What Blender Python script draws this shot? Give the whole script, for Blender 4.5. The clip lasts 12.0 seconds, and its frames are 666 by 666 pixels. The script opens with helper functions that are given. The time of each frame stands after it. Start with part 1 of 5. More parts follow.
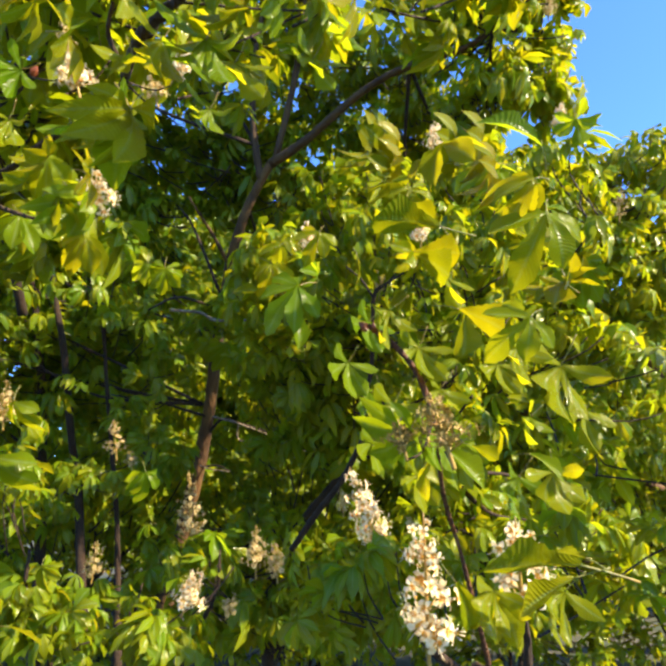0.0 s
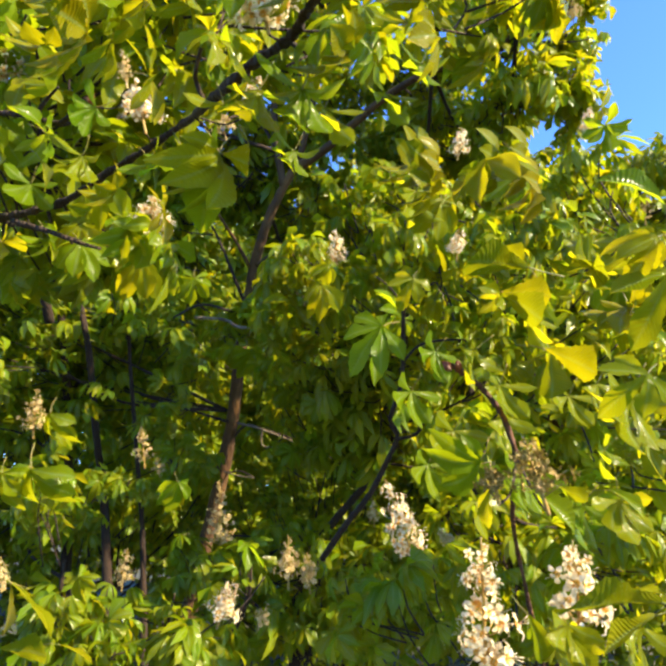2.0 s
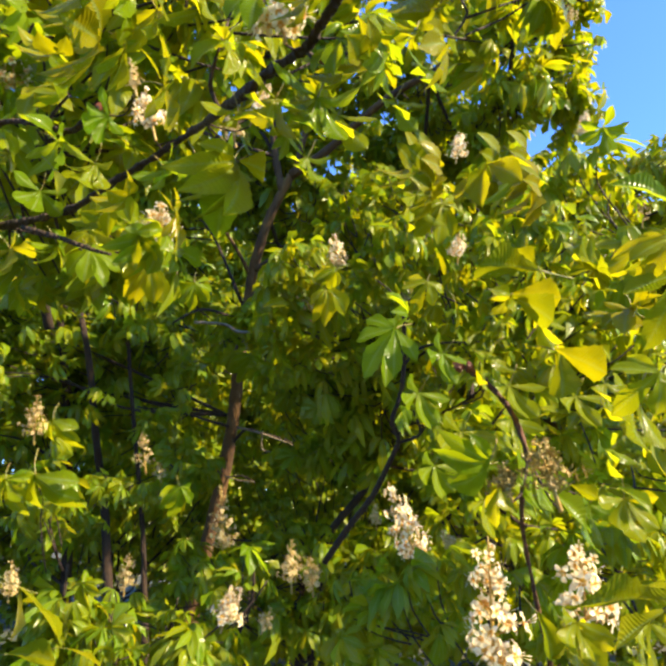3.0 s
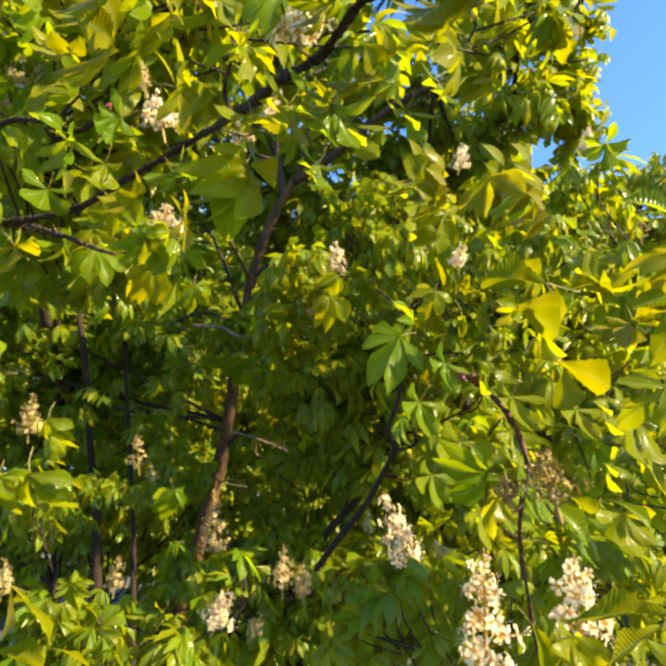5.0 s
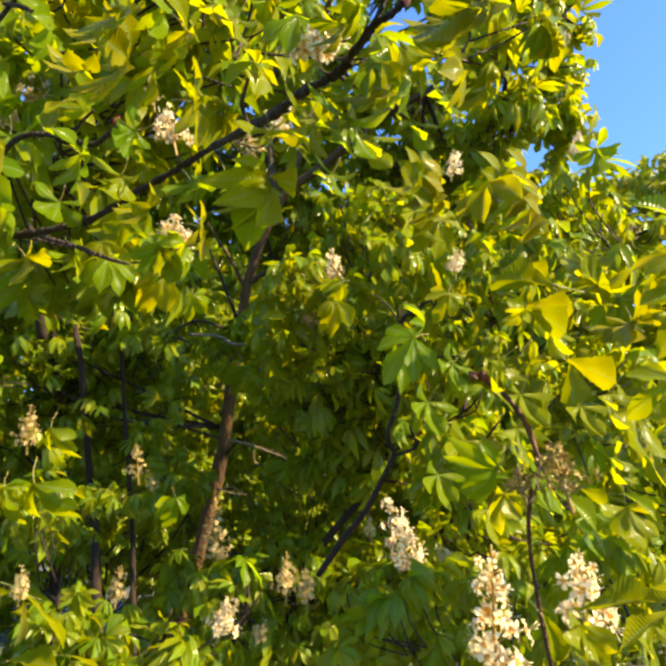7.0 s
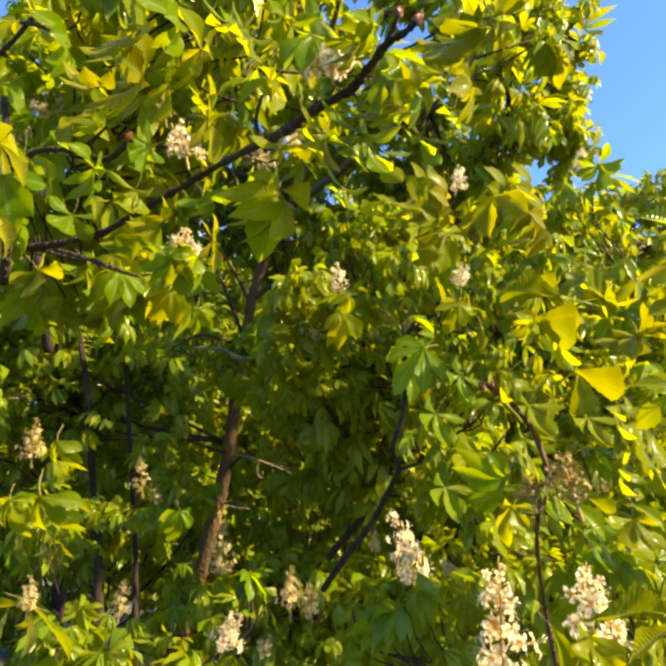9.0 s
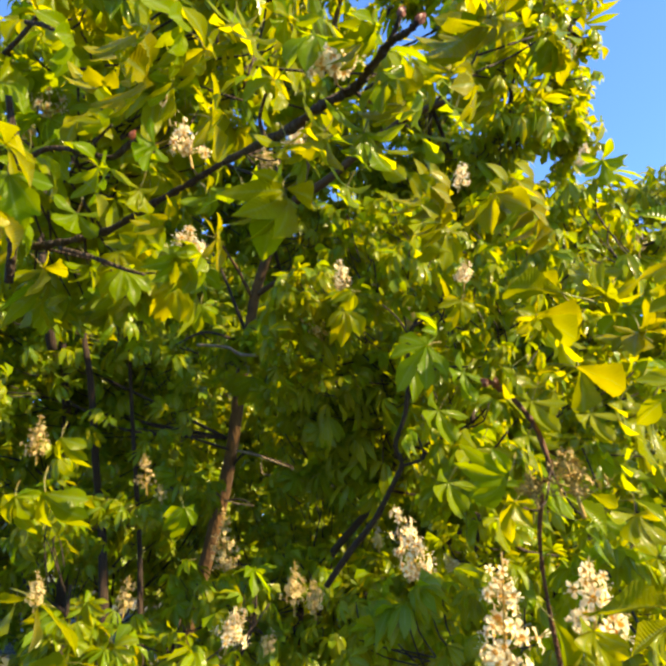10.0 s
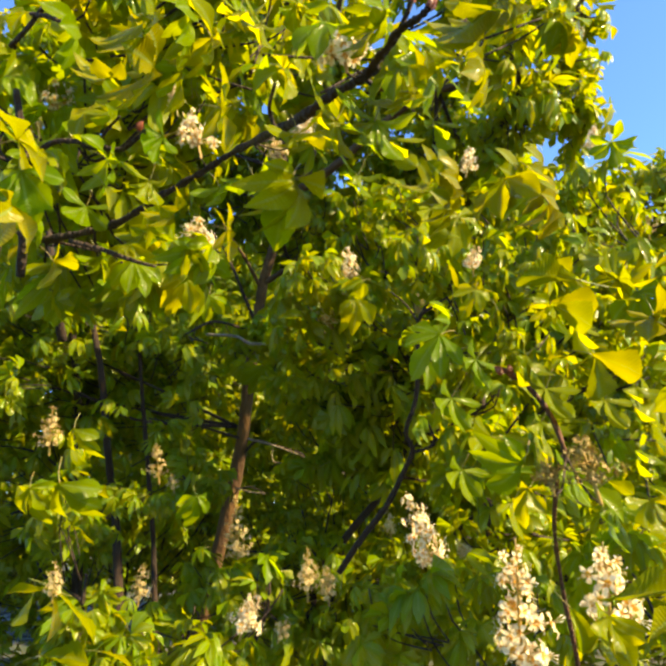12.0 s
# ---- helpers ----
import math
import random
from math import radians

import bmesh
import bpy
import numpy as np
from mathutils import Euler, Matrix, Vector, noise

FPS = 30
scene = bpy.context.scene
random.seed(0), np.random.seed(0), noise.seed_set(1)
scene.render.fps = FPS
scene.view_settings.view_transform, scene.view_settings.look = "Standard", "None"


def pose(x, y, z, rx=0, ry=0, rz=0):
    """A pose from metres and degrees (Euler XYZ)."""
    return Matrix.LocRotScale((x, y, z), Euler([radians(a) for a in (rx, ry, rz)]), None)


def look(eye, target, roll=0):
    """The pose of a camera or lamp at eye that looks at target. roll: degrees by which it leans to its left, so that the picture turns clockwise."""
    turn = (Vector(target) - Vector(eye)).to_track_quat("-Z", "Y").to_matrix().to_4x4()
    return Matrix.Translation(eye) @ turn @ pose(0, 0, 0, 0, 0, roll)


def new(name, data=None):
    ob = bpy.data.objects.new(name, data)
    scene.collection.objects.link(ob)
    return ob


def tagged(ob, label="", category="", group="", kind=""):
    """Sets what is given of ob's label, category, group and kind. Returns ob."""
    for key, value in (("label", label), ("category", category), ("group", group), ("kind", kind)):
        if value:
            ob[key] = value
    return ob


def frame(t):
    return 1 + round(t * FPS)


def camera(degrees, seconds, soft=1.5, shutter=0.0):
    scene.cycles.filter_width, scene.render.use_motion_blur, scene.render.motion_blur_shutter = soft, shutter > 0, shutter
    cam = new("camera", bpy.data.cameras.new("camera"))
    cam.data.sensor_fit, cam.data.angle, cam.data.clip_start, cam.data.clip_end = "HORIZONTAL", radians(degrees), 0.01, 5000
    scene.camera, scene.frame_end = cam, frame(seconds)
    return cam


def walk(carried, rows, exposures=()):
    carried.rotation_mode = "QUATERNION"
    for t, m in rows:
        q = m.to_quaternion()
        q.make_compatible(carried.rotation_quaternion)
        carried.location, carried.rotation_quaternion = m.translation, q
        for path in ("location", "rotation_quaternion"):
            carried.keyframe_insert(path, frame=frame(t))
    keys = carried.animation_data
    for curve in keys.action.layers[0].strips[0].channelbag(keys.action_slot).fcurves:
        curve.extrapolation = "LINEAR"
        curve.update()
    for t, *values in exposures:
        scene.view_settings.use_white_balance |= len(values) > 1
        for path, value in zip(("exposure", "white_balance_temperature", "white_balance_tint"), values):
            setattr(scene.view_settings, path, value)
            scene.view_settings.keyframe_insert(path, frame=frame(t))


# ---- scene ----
cam = camera(54, 12.0, soft=3.2)
PATH = [
    (0, (0.0000, 0.0005, 1.6001), (0.0001, 1.9411, 2.0840), -0.00),
    (0.5, (-0.0100, 0.0051, 1.6154), (-0.0115, 1.9428, 2.1106), 0.78),
    (1, (-0.0221, 0.0054, 1.6283), (-0.0419, 1.9413, 2.1303), 0.73),
    (1.5, (-0.0422, 0.0007, 1.6314), (-0.0889, 1.9382, 2.1251), 0.55),
    (2, (-0.0581, -0.0080, 1.6320), (-0.1052, 1.9309, 2.1203), 0.05),
    (2.5, (-0.0651, -0.0158, 1.6297), (-0.1031, 1.9249, 2.1118), -0.81),
    (3, (-0.0717, -0.0179, 1.6284), (-0.1108, 1.9182, 2.1283), -0.44),
    (5, (-0.0794, -0.0196, 1.6272), (-0.1080, 1.9112, 2.1480), 1.16),
    (5.5, (-0.0851, -0.0263, 1.6259), (-0.1093, 1.9032, 2.1519), 0.59),
    (6, (-0.0925, -0.0337, 1.6256), (-0.1063, 1.8946, 2.1561), 0.02),
    (6.5, (-0.0950, -0.0428, 1.6202), (-0.0982, 1.8821, 2.1640), -0.08),
    (7, (-0.0998, -0.0418, 1.6170), (-0.1078, 1.8843, 2.1590), 0.00),
    (9, (-0.1069, -0.0497, 1.6111), (-0.1250, 1.8629, 2.1954), 0.23),
    (9.5, (-0.1066, -0.0530, 1.6099), (-0.1293, 1.8557, 2.2066), 0.02),
    (10, (-0.1075, -0.0545, 1.6103), (-0.1344, 1.8610, 2.1849), 0.15),
    (10.5, (-0.1100, -0.0538, 1.6105), (-0.1428, 1.8681, 2.1630), 0.63),
    (11, (-0.1110, -0.0542, 1.6117), (-0.1299, 1.8724, 2.1482), 0.74),
    (11.5, (-0.1110, -0.0544, 1.6123), (-0.1343, 1.8713, 2.1522), 0.38),
    (12, (-0.1121, -0.0542, 1.6131), (-0.1639, 1.8715, 2.1506), -0.45),
]
walk(cam, [(t, look(eye, target, roll)) for t, eye, target, roll in PATH], [(0, 1.93, 6900, 15), (3, 1.93, 7100, 15), (5, 1.93, 7500, 13), (9, 1.93, 8200, 11), (12, 1.95, 8700, 10)])

# ---- light ----
SUN_EL, SUN_AZ = 37.0, 112.0   # degrees: height, and turn from +y towards +x
world = bpy.data.worlds.new("sky")
scene.world = world
world.use_nodes = True
wn = world.node_tree
sky = wn.nodes.new("ShaderNodeTexSky")
sky.sky_type = "NISHITA"
sky.sun_disc = False
sky.sun_elevation = radians(SUN_EL)
sky.sun_rotation = radians(SUN_AZ)
sky.air_density, sky.dust_density, sky.ozone_density = 1.0, 0.3, 1.5
wn.nodes["Background"].inputs["Strength"].default_value = 0.094
deep = wn.nodes.new("ShaderNodeMix")
deep.data_type, deep.blend_type = "RGBA", "MULTIPLY"
deep.inputs[0].default_value = 1.0
deep.inputs[7].default_value = (0.46, 0.86, 1.42, 1)   # a clear, deep spring sky
wn.links.new(sky.outputs["Color"], deep.inputs[6])
wn.links.new(deep.outputs[2], wn.nodes["Background"].inputs["Color"])
sun_data = bpy.data.lights.new("sun", "SUN")
sun_data.energy, sun_data.angle, sun_data.color = 4.4, radians(0.55), (1.0, 0.87, 0.63)
sun = new("sun", sun_data)
sun_way = Vector((math.sin(radians(SUN_AZ)) * math.cos(radians(SUN_EL)), math.cos(radians(SUN_AZ)) * math.cos(radians(SUN_EL)), math.sin(radians(SUN_EL))))
sun.matrix_world = look(sun_way * 40, (0, 0, 0))

# ---- materials ----


def node(tree, kind, **values):
    n = tree.nodes.new("ShaderNode" + kind)
    for key, value in values.items():
        n.inputs[key.replace("_", " ")].default_value = value
    return n


def ramp(tree, fac, stops):
    n = tree.nodes.new("ShaderNodeValToRGB")
    while len(n.color_ramp.elements) < len(stops):
        n.color_ramp.elements.new(0.5)
    for e, (at, colour) in zip(n.color_ramp.elements, stops):
        e.position, e.color = at, (*colour, 1)
    tree.links.new(fac, n.inputs[0])
    return n.outputs[0]


def material(name):
    m = bpy.data.materials.new(name)
    m.use_nodes = True
    return m, m.node_tree, m.node_tree.nodes["Principled BSDF"]


def leaf_material(name, joined, tones, glow, share=0.52, gloss=0.17):
    """Thin leaf: a glossy green skin that lets sunlight through, with sunken side veins and paler ribs."""
    m, t, skin = material(name)
    k = t.links.new
    seed = t.nodes.new("ShaderNodeNewGeometry").outputs["Random Per Island"] if joined else t.nodes.new("ShaderNodeObjectInfo").outputs["Random"]
    uv = t.nodes.new("ShaderNodeUVMap")
    split = node(t, "SeparateXYZ")
    k(uv.outputs[0], split.inputs[0])
    side = node(t, "Math")
    side.operation = "ABSOLUTE"
    k(split.outputs[0], side.inputs[0])
    along = node(t, "Math")
    along.operation = "MULTIPLY_ADD"
    k(side.outputs[0], along.inputs[0])
    along.inputs[1].default_value = -0.35
    k(split.outputs[1], along.inputs[2])
    wave = node(t, "Math")
    wave.operation = "MULTIPLY"
    k(along.outputs[0], wave.inputs[0])
    wave.inputs[1].default_value = 95.0
    vein = node(t, "Math")
    vein.operation = "SINE"
    k(wave.outputs[0], vein.inputs[0])
    rib = node(t, "MapRange", From_Min=0.0, From_Max=0.09, To_Min=1.0, To_Max=0.0)
    k(side.outputs[0], rib.inputs[0])
    grain = node(t, "TexNoise", Scale=38.0, Detail=4.0)
    spots = node(t, "TexNoise", Scale=260.0, Detail=2.0)
    geo = t.nodes.new("ShaderNodeNewGeometry")
    k(geo.outputs["Position"], grain.inputs["Vector"])
    k(geo.outputs["Position"], spots.inputs["Vector"])
    mixed = node(t, "Math")
    mixed.operation = "MULTIPLY_ADD"
    k(grain.outputs["Fac"], mixed.inputs[0])
    mixed.inputs[1].default_value = 0.35
    k(seed, mixed.inputs[2])
    tone = ramp(t, mixed.outputs[0], [(0.1, tones[0]), (0.6, tones[1]), (1.1 / 1.2, tones[2])])
    light = ramp(t, mixed.outputs[0], [(0.1, glow[0]), (0.6, glow[1]), (1.1 / 1.2, glow[2])])
    ribbed = node(t, "Mix")
    ribbed.data_type = "RGBA"
    k(rib.outputs[0], ribbed.inputs[0])
    k(tone, ribbed.inputs[6])
    ribbed.inputs[7].default_value = (0.22, 0.30, 0.08, 1)
    k(ribbed.outputs[2], skin.inputs["Base Color"])
    rough = node(t, "MapRange", From_Min=0.3, From_Max=0.7, To_Min=0.14, To_Max=0.30)
    k(spots.outputs["Fac"], rough.inputs[0])
    k(rough.outputs[0], skin.inputs["Roughness"])
    skin.inputs["IOR"].default_value = 1.45
    skin.inputs["Specular IOR Level"].default_value = gloss
    bump = node(t, "Bump", Strength=0.3, Distance=0.0015)
    k(vein.outputs[0], bump.inputs["Height"])
    k(bump.outputs[0], skin.inputs["Normal"])
    thin = node(t, "BsdfTranslucent")
    veined = node(t, "MapRange", From_Min=0.2, From_Max=1.0, To_Min=0.0, To_Max=0.12)
    k(vein.outputs[0], veined.inputs[0])
    shone = node(t, "Mix")
    shone.data_type = "RGBA"
    k(veined.outputs[0], shone.inputs[0])
    k(light, shone.inputs[6])
    shone.inputs[7].default_value = (0.16, 0.22, 0.004, 1)   # thicker along the veins
    k(shone.outputs[2], thin.inputs["Color"])
    mix = node(t, "MixShader", Fac=share)
    k(skin.outputs[0], mix.inputs[1])
    k(thin.outputs[0], mix.inputs[2])
    k(mix.outputs[0], t.nodes["Material Output"].inputs["Surface"])
    return m


TONES = ((0.100, 0.190, 0.006), (0.156, 0.235, 0.006), (0.215, 0.255, 0.006))
GLOW = ((0.30, 0.40, 0.007), (0.375, 0.415, 0.007), (0.45, 0.40, 0.006))
leaf_skin = leaf_material("chestnut_leaf", False, TONES, GLOW, 0.62)
# Backlit leaves: sunlight through the blade is put in as a yellower colour.
backlit_skin = leaf_material("backlit_leaf", False, ((0.17, 0.20, 0.005), (0.21, 0.22, 0.005), (0.25, 0.23, 0.005)), ((0.28, 0.30, 0.005), (0.33, 0.32, 0.004), (0.37, 0.32, 0.004)))
crown_skin = leaf_material("chestnut_crown", True, TONES, GLOW, gloss=0.32)


def bark_material(name, dark, pale, scale):
    m, t, skin = material(name)
    geo = t.nodes.new("ShaderNodeNewGeometry")
    mapping = node(t, "Mapping", Scale=(1, 1, 0.25))
    t.links.new(geo.outputs["Position"], mapping.inputs[0])
    big = node(t, "TexNoise", Scale=scale, Detail=8.0, Roughness=0.65)
    fine = node(t, "TexVoronoi", Scale=scale * 5)
    t.links.new(mapping.outputs[0], big.inputs["Vector"])
    t.links.new(mapping.outputs[0], fine.inputs["Vector"])
    t.links.new(ramp(t, big.outputs["Fac"], [(0.3, dark), (0.55, tuple((a + b) / 2 for a, b in zip(dark, pale))), (0.75, pale)]), skin.inputs["Base Color"])
    skin.inputs["Roughness"].default_value = 0.85
    bump = node(t, "Bump", Strength=0.8, Distance=0.01)
    t.links.new(fine.outputs["Distance"], bump.inputs["Height"])
    t.links.new(bump.outputs[0], skin.inputs["Normal"])
    return m


bark = bark_material("chestnut_bark", (0.040, 0.016, 0.003), (0.16, 0.076, 0.014), 9.0)
limb_bark = bark_material("limb_bark", (0.030, 0.013, 0.004), (0.12, 0.060, 0.014), 9.0)
shoot_bark = bark_material("shoot_bark", (0.050, 0.016, 0.004), (0.16, 0.055, 0.014), 40.0)
# Pale tone: the sun on a few thin twigs is put into the bark colour.
pale_twig = bark_material("sunlit_twig", (0.10, 0.07, 0.035), (0.30, 0.23, 0.13), 30.0)
# Brown bark darkened towards black; shade on twigs and stems is in it.
shaded_bark = bark_material("shaded_bark", (0.011, 0.0045, 0.0008), (0.045, 0.020, 0.004), 30.0)


def plain(name, tone, other, rough, scale, through_share=0.0):
    m, t, skin = material(name)
    geo = t.nodes.new("ShaderNodeNewGeometry")
    n = node(t, "TexNoise", Scale=scale, Detail=5.0)
    t.links.new(geo.outputs["Position"], n.inputs["Vector"])
    colour = ramp(t, n.outputs["Fac"], [(0.35, tone), (0.65, other)])
    t.links.new(colour, skin.inputs["Base Color"])
    skin.inputs["Roughness"].default_value = rough
    if through_share:
        thin = node(t, "BsdfTranslucent")
        t.links.new(colour, thin.inputs["Color"])
        mix = node(t, "MixShader", Fac=through_share)
        t.links.new(skin.outputs[0], mix.inputs[1])
        t.links.new(thin.outputs[0], mix.inputs[2])
        t.links.new(mix.outputs[0], t.nodes["Material Output"].inputs["Surface"])
    return m


petal_white = plain("petal_white", (0.80, 0.62, 0.30), (0.88, 0.82, 0.60), 0.6, 110.0, 0.35)
petal_eye = plain("petal_eye", (0.78, 0.48, 0.06), (0.66, 0.28, 0.05), 0.6, 90.0, 0.3)
faded = plain("faded_blossom", (0.50, 0.36, 0.12), (0.74, 0.60, 0.30), 0.7, 70.0, 0.3)
spent = plain("spent_blossom", (0.11, 0.08, 0.008), (0.26, 0.185, 0.03), 0.7, 90.0, 0.3)
stalk_green = plain("stalk_green", (0.13, 0.16, 0.02), (0.26, 0.18, 0.03), 0.5, 50.0)
stalk_gold = plain("stalk_gold", (0.34, 0.26, 0.06), (0.40, 0.22, 0.05), 0.5, 80.0)
bud_red = plain("bud_red", (0.12, 0.028, 0.008), (0.20, 0.05, 0.012), 0.45, 120.0)
soil = plain("grass_and_soil", (0.030, 0.045, 0.012), (0.070, 0.060, 0.035), 0.95, 3.0)

# ---- builders ----


def mesh_object(name, verts, faces, mats, parent=None, label="", uvs=None, slots=None, smooth=True):
    data = bpy.data.meshes.new(name)
    data.from_pydata([tuple(v) for v in verts], [], [tuple(f) for f in faces])
    if uvs is not None:
        layer = data.uv_layers.new(name="UVMap")
        loops = np.empty(len(data.loops), dtype=np.int32)
        data.loops.foreach_get("vertex_index", loops)
        layer.data.foreach_set("uv", np.asarray(uvs, dtype=np.float32)[loops].ravel())
    for m in mats:
        data.materials.append(m)
    if slots is not None:
        data.polygons.foreach_set("material_index", np.asarray(slots, dtype=np.int32))
    if smooth:
        data.polygons.foreach_set("use_smooth", np.ones(len(data.polygons), dtype=bool))
    ob = new(name, data)
    ob.parent = parent
    if label:
        tagged(ob, label)
    return ob


def empty(name, label, category, at=(0, 0, 0), group="", kind=""):
    ob = new(name)
    ob.location = at
    ob.empty_display_size = 0.1
    return tagged(ob, label, category, group, kind)


def bend(points, steps):
    """A smooth line through the points (Catmull-Rom), with x, y, z and radius in each row."""
    p = np.array(points, float)
    p = np.vstack([2 * p[0] - p[1], p, 2 * p[-1] - p[-2]])
    out = []
    for a, b, c, d in zip(p[:-3], p[1:-2], p[2:-1], p[3:]):
        for s in np.arange(steps) / steps:
            out.append(0.5 * (2 * b + (c - a) * s + (2 * a - 5 * b + 4 * c - d) * s * s + (3 * b - a - 3 * c + d) * s ** 3))
    return np.array(out + [p[-2]])


def tube(rows, sides=7, knots=0.0, rng=None):
    """Vertices and faces of a tapered round stem along rows of x, y, z, radius; knots: how uneven it is."""
    rows = np.asarray(rows, float)
    ways = np.gradient(rows[:, :3], axis=0)
    ways /= np.linalg.norm(ways, axis=1, keepdims=True) + 1e-9
    ref = np.array((0.31, 0.87, 0.37)) if abs(ways[0] @ (0.31, 0.87, 0.37)) < 0.9 else np.array((0.9, -0.2, 0.3))
    u = np.cross(ways, ref)
    u /= np.linalg.norm(u, axis=1, keepdims=True) + 1e-9
    v = np.cross(ways, u)
    turn = np.arange(sides) * 2 * math.pi / sides
    radius = rows[:, 3][:, None] * np.ones(sides)
    if knots and rng is not None:
        radius = radius * (1 + knots * (rng.random(radius.shape) - 0.5) + knots * (rng.random((len(rows), 1)) - 0.4))
    verts = rows[:, None, :3] + radius[..., None] * (np.cos(turn)[None, :, None] * u[:, None] + np.sin(turn)[None, :, None] * v[:, None])
    verts = np.vstack([verts.reshape(-1, 3), rows[0, :3], rows[-1, :3]])
    faces, n = [], len(rows)
    for a in range(n - 1):
        for b in range(sides):
            c = (b + 1) % sides
            faces.append((a * sides + b, a * sides + c, (a + 1) * sides + c, (a + 1) * sides + b))
    for b in range(sides):
        c = (b + 1) % sides
        faces.append((n * sides, c, b))
        faces.append((n * sides + 1, (n - 1) * sides + b, (n - 1) * sides + c))
    return verts, faces


wood_points = {}
hanging = []


def stem(name, points, parent, mat, label="", sides=10, steps=6, knots=0.12):
    """A trunk, limb or twig through points of ((x, y, z), radius)."""
    rng = np.random.default_rng(len(points) * 7 + int(abs(points[0][0][0]) * 1000))
    line = bend([(*p, r) for p, r in points], steps)
    wood_points.setdefault(parent, []).extend(Vector(row[:3]) for row in line)
    verts, faces = tube(line, sides, knots, rng)
    return mesh_object(name, verts, faces, [mat], parent, label)


def leaf_shape(seed, leaflets=7, rows=6, half=2, droop=0.35, fold=0.35, spread=1.0, petiole=True, broad=1.0):
    """Arrays of one palmate leaf: its hub at the origin, its middle leaflet one long along +y, its upper side +z."""
    rng = np.random.default_rng(seed)
    verts, faces, uvs, slots = [], [], [], []
    order = {7: (0, 38, -38, 78, -78, 125, -125), 6: (0, 40, -38, 82, -80, 128), 5: (0, 46, -46, 98, -98), 3: (0, 52, -50), 1: (0,)}[leaflets]
    for angle in order:
        size = (1.0 - 0.0030 * abs(angle)) * rng.uniform(0.9, 1.1)
        turn = radians(angle * spread + rng.uniform(-7, 7))
        sag, wide, cup, twist = droop * rng.uniform(0.5, 1.5), broad * rng.uniform(0.170, 0.220), fold * rng.uniform(0.4, 1.5), rng.uniform(-0.35, 0.35)
        roll, lift = rng.uniform(-0.7, 0.7), rng.uniform(-0.35, 0.2)
        if leaflets == 1:
            roll, twist = roll * 0.15, twist * 0.4
        start = len(verts)
        for a in range(rows + 1):
            s = a / rows if rows > 8 else 1 - (1 - a / rows) ** 1.25
            reach = s * (1 - 0.35 * sag * s)
            w = wide * (0.10 + 0.90 * min(1.0, s / 0.64) ** 1.15) * (1 - max(0.0, (s - 0.64) / 0.36) ** 2.3) if s < 1 else 0.004
            if rows > 8:   # toothed, uneven edge
                w *= 1 + 0.09 * (a % 2) - 0.04 + rng.uniform(-0.05, 0.05)
            for b in range(-half, half + 1):
                q = b / half
                x, y = q * w, reach
                wave = 0.020 * math.sin(11 * s + 1.3 * b + seed) * abs(q) + (0.004 * math.sin(52 * s - 14 * abs(q) * wide) if rows > 8 else 0)
                z = -sag * s * s * 0.9 + cup * abs(q) * w + wave + twist * q * w * s + lift * s
                x, z = x * math.cos(roll), z + x * math.sin(roll) * min(1.0, s * 3)
                p = (x * math.cos(turn) + y * math.sin(turn), -x * math.sin(turn) + y * math.cos(turn), z)
                verts.append([c * size for c in p])
                uvs.append((q * 0.5, s))
        n = 2 * half + 1
        for a in range(rows):
            for b in range(n - 1):
                i = start + a * n + b
                faces.append((i, i + 1, i + n + 1, i + n))
                slots.append(0)
    if petiole:
        line = bend([(0, 0.01, 0, 0.011), (0.02, -0.2, -0.06, 0.009), (0, -0.42, -0.18, 0.011)], 3)
        tv, tf = tube(line, 4)
        base = len(verts)
        verts += [list(v) for v in tv]
        uvs += [(0.0, 0.5)] * len(tv)
        faces += [tuple(base + i for i in f) for f in tf]
        slots += [1] * len(tf)
    return np.array(verts), faces, np.array(uvs), slots


# Leaf shapes that take the painted backlit yellow
BACKLIT = (14, 15, 16, 18, 21, 23, 24)
leaf_data = []
for n, (count, sag, cup, spread) in enumerate(((7, 0.30, 0.5, 1.0), (5, 0.45, 0.4, 1.0), (7, 0.7, 0.6, 0.95), (6, 0.25, 0.3, 1.0), (5, 0.95, 0.7, 0.85), (7, 0.15, 0.3, 1.05),
                                                (7, 0.8, 0.5, 0.8), (5, 0.6, 0.6, 0.9), (6, 0.5, 0.7, 0.9), (5, 0.3, 0.5, 1.0), (5, 0.9, 0.5, 0.7), (7, 0.4, 0.4, 1.0),
                                                (5, 0.35, 0.3, 1.0), (5, 0.55, 0.35, 0.9), (5, 0.35, 0.3, 1.0), (5, 0.6, 0.35, 0.9), (5, 0.3, 0.3, 0.6),
                                                (7, 0.45, 0.4, 1.0), (7, 0.35, 0.5, 1.0), (7, 0.8, 0.5, 0.75), (1, 0.3, 0.8, 1.0), (1, 0.25, 0.3, 1.0), (3, 0.3, 0.6, 0.8), (7, 0.3, 0.35, 0.95), (5, 0.7, 0.5, 0.7))):
    verts, faces, uvs, slots = leaf_shape(n + 1, count, 15, 2, sag, cup, spread, broad=1.35 if n in (14, 15, 16) else 1.5 if count < 4 else 1.15)
    ob = mesh_object("leaf", verts, faces, [backlit_skin if n in BACKLIT else leaf_skin, stalk_green], uvs=uvs, slots=slots)
    leaf_data.append(ob.data)
    bpy.data.objects.remove(ob)


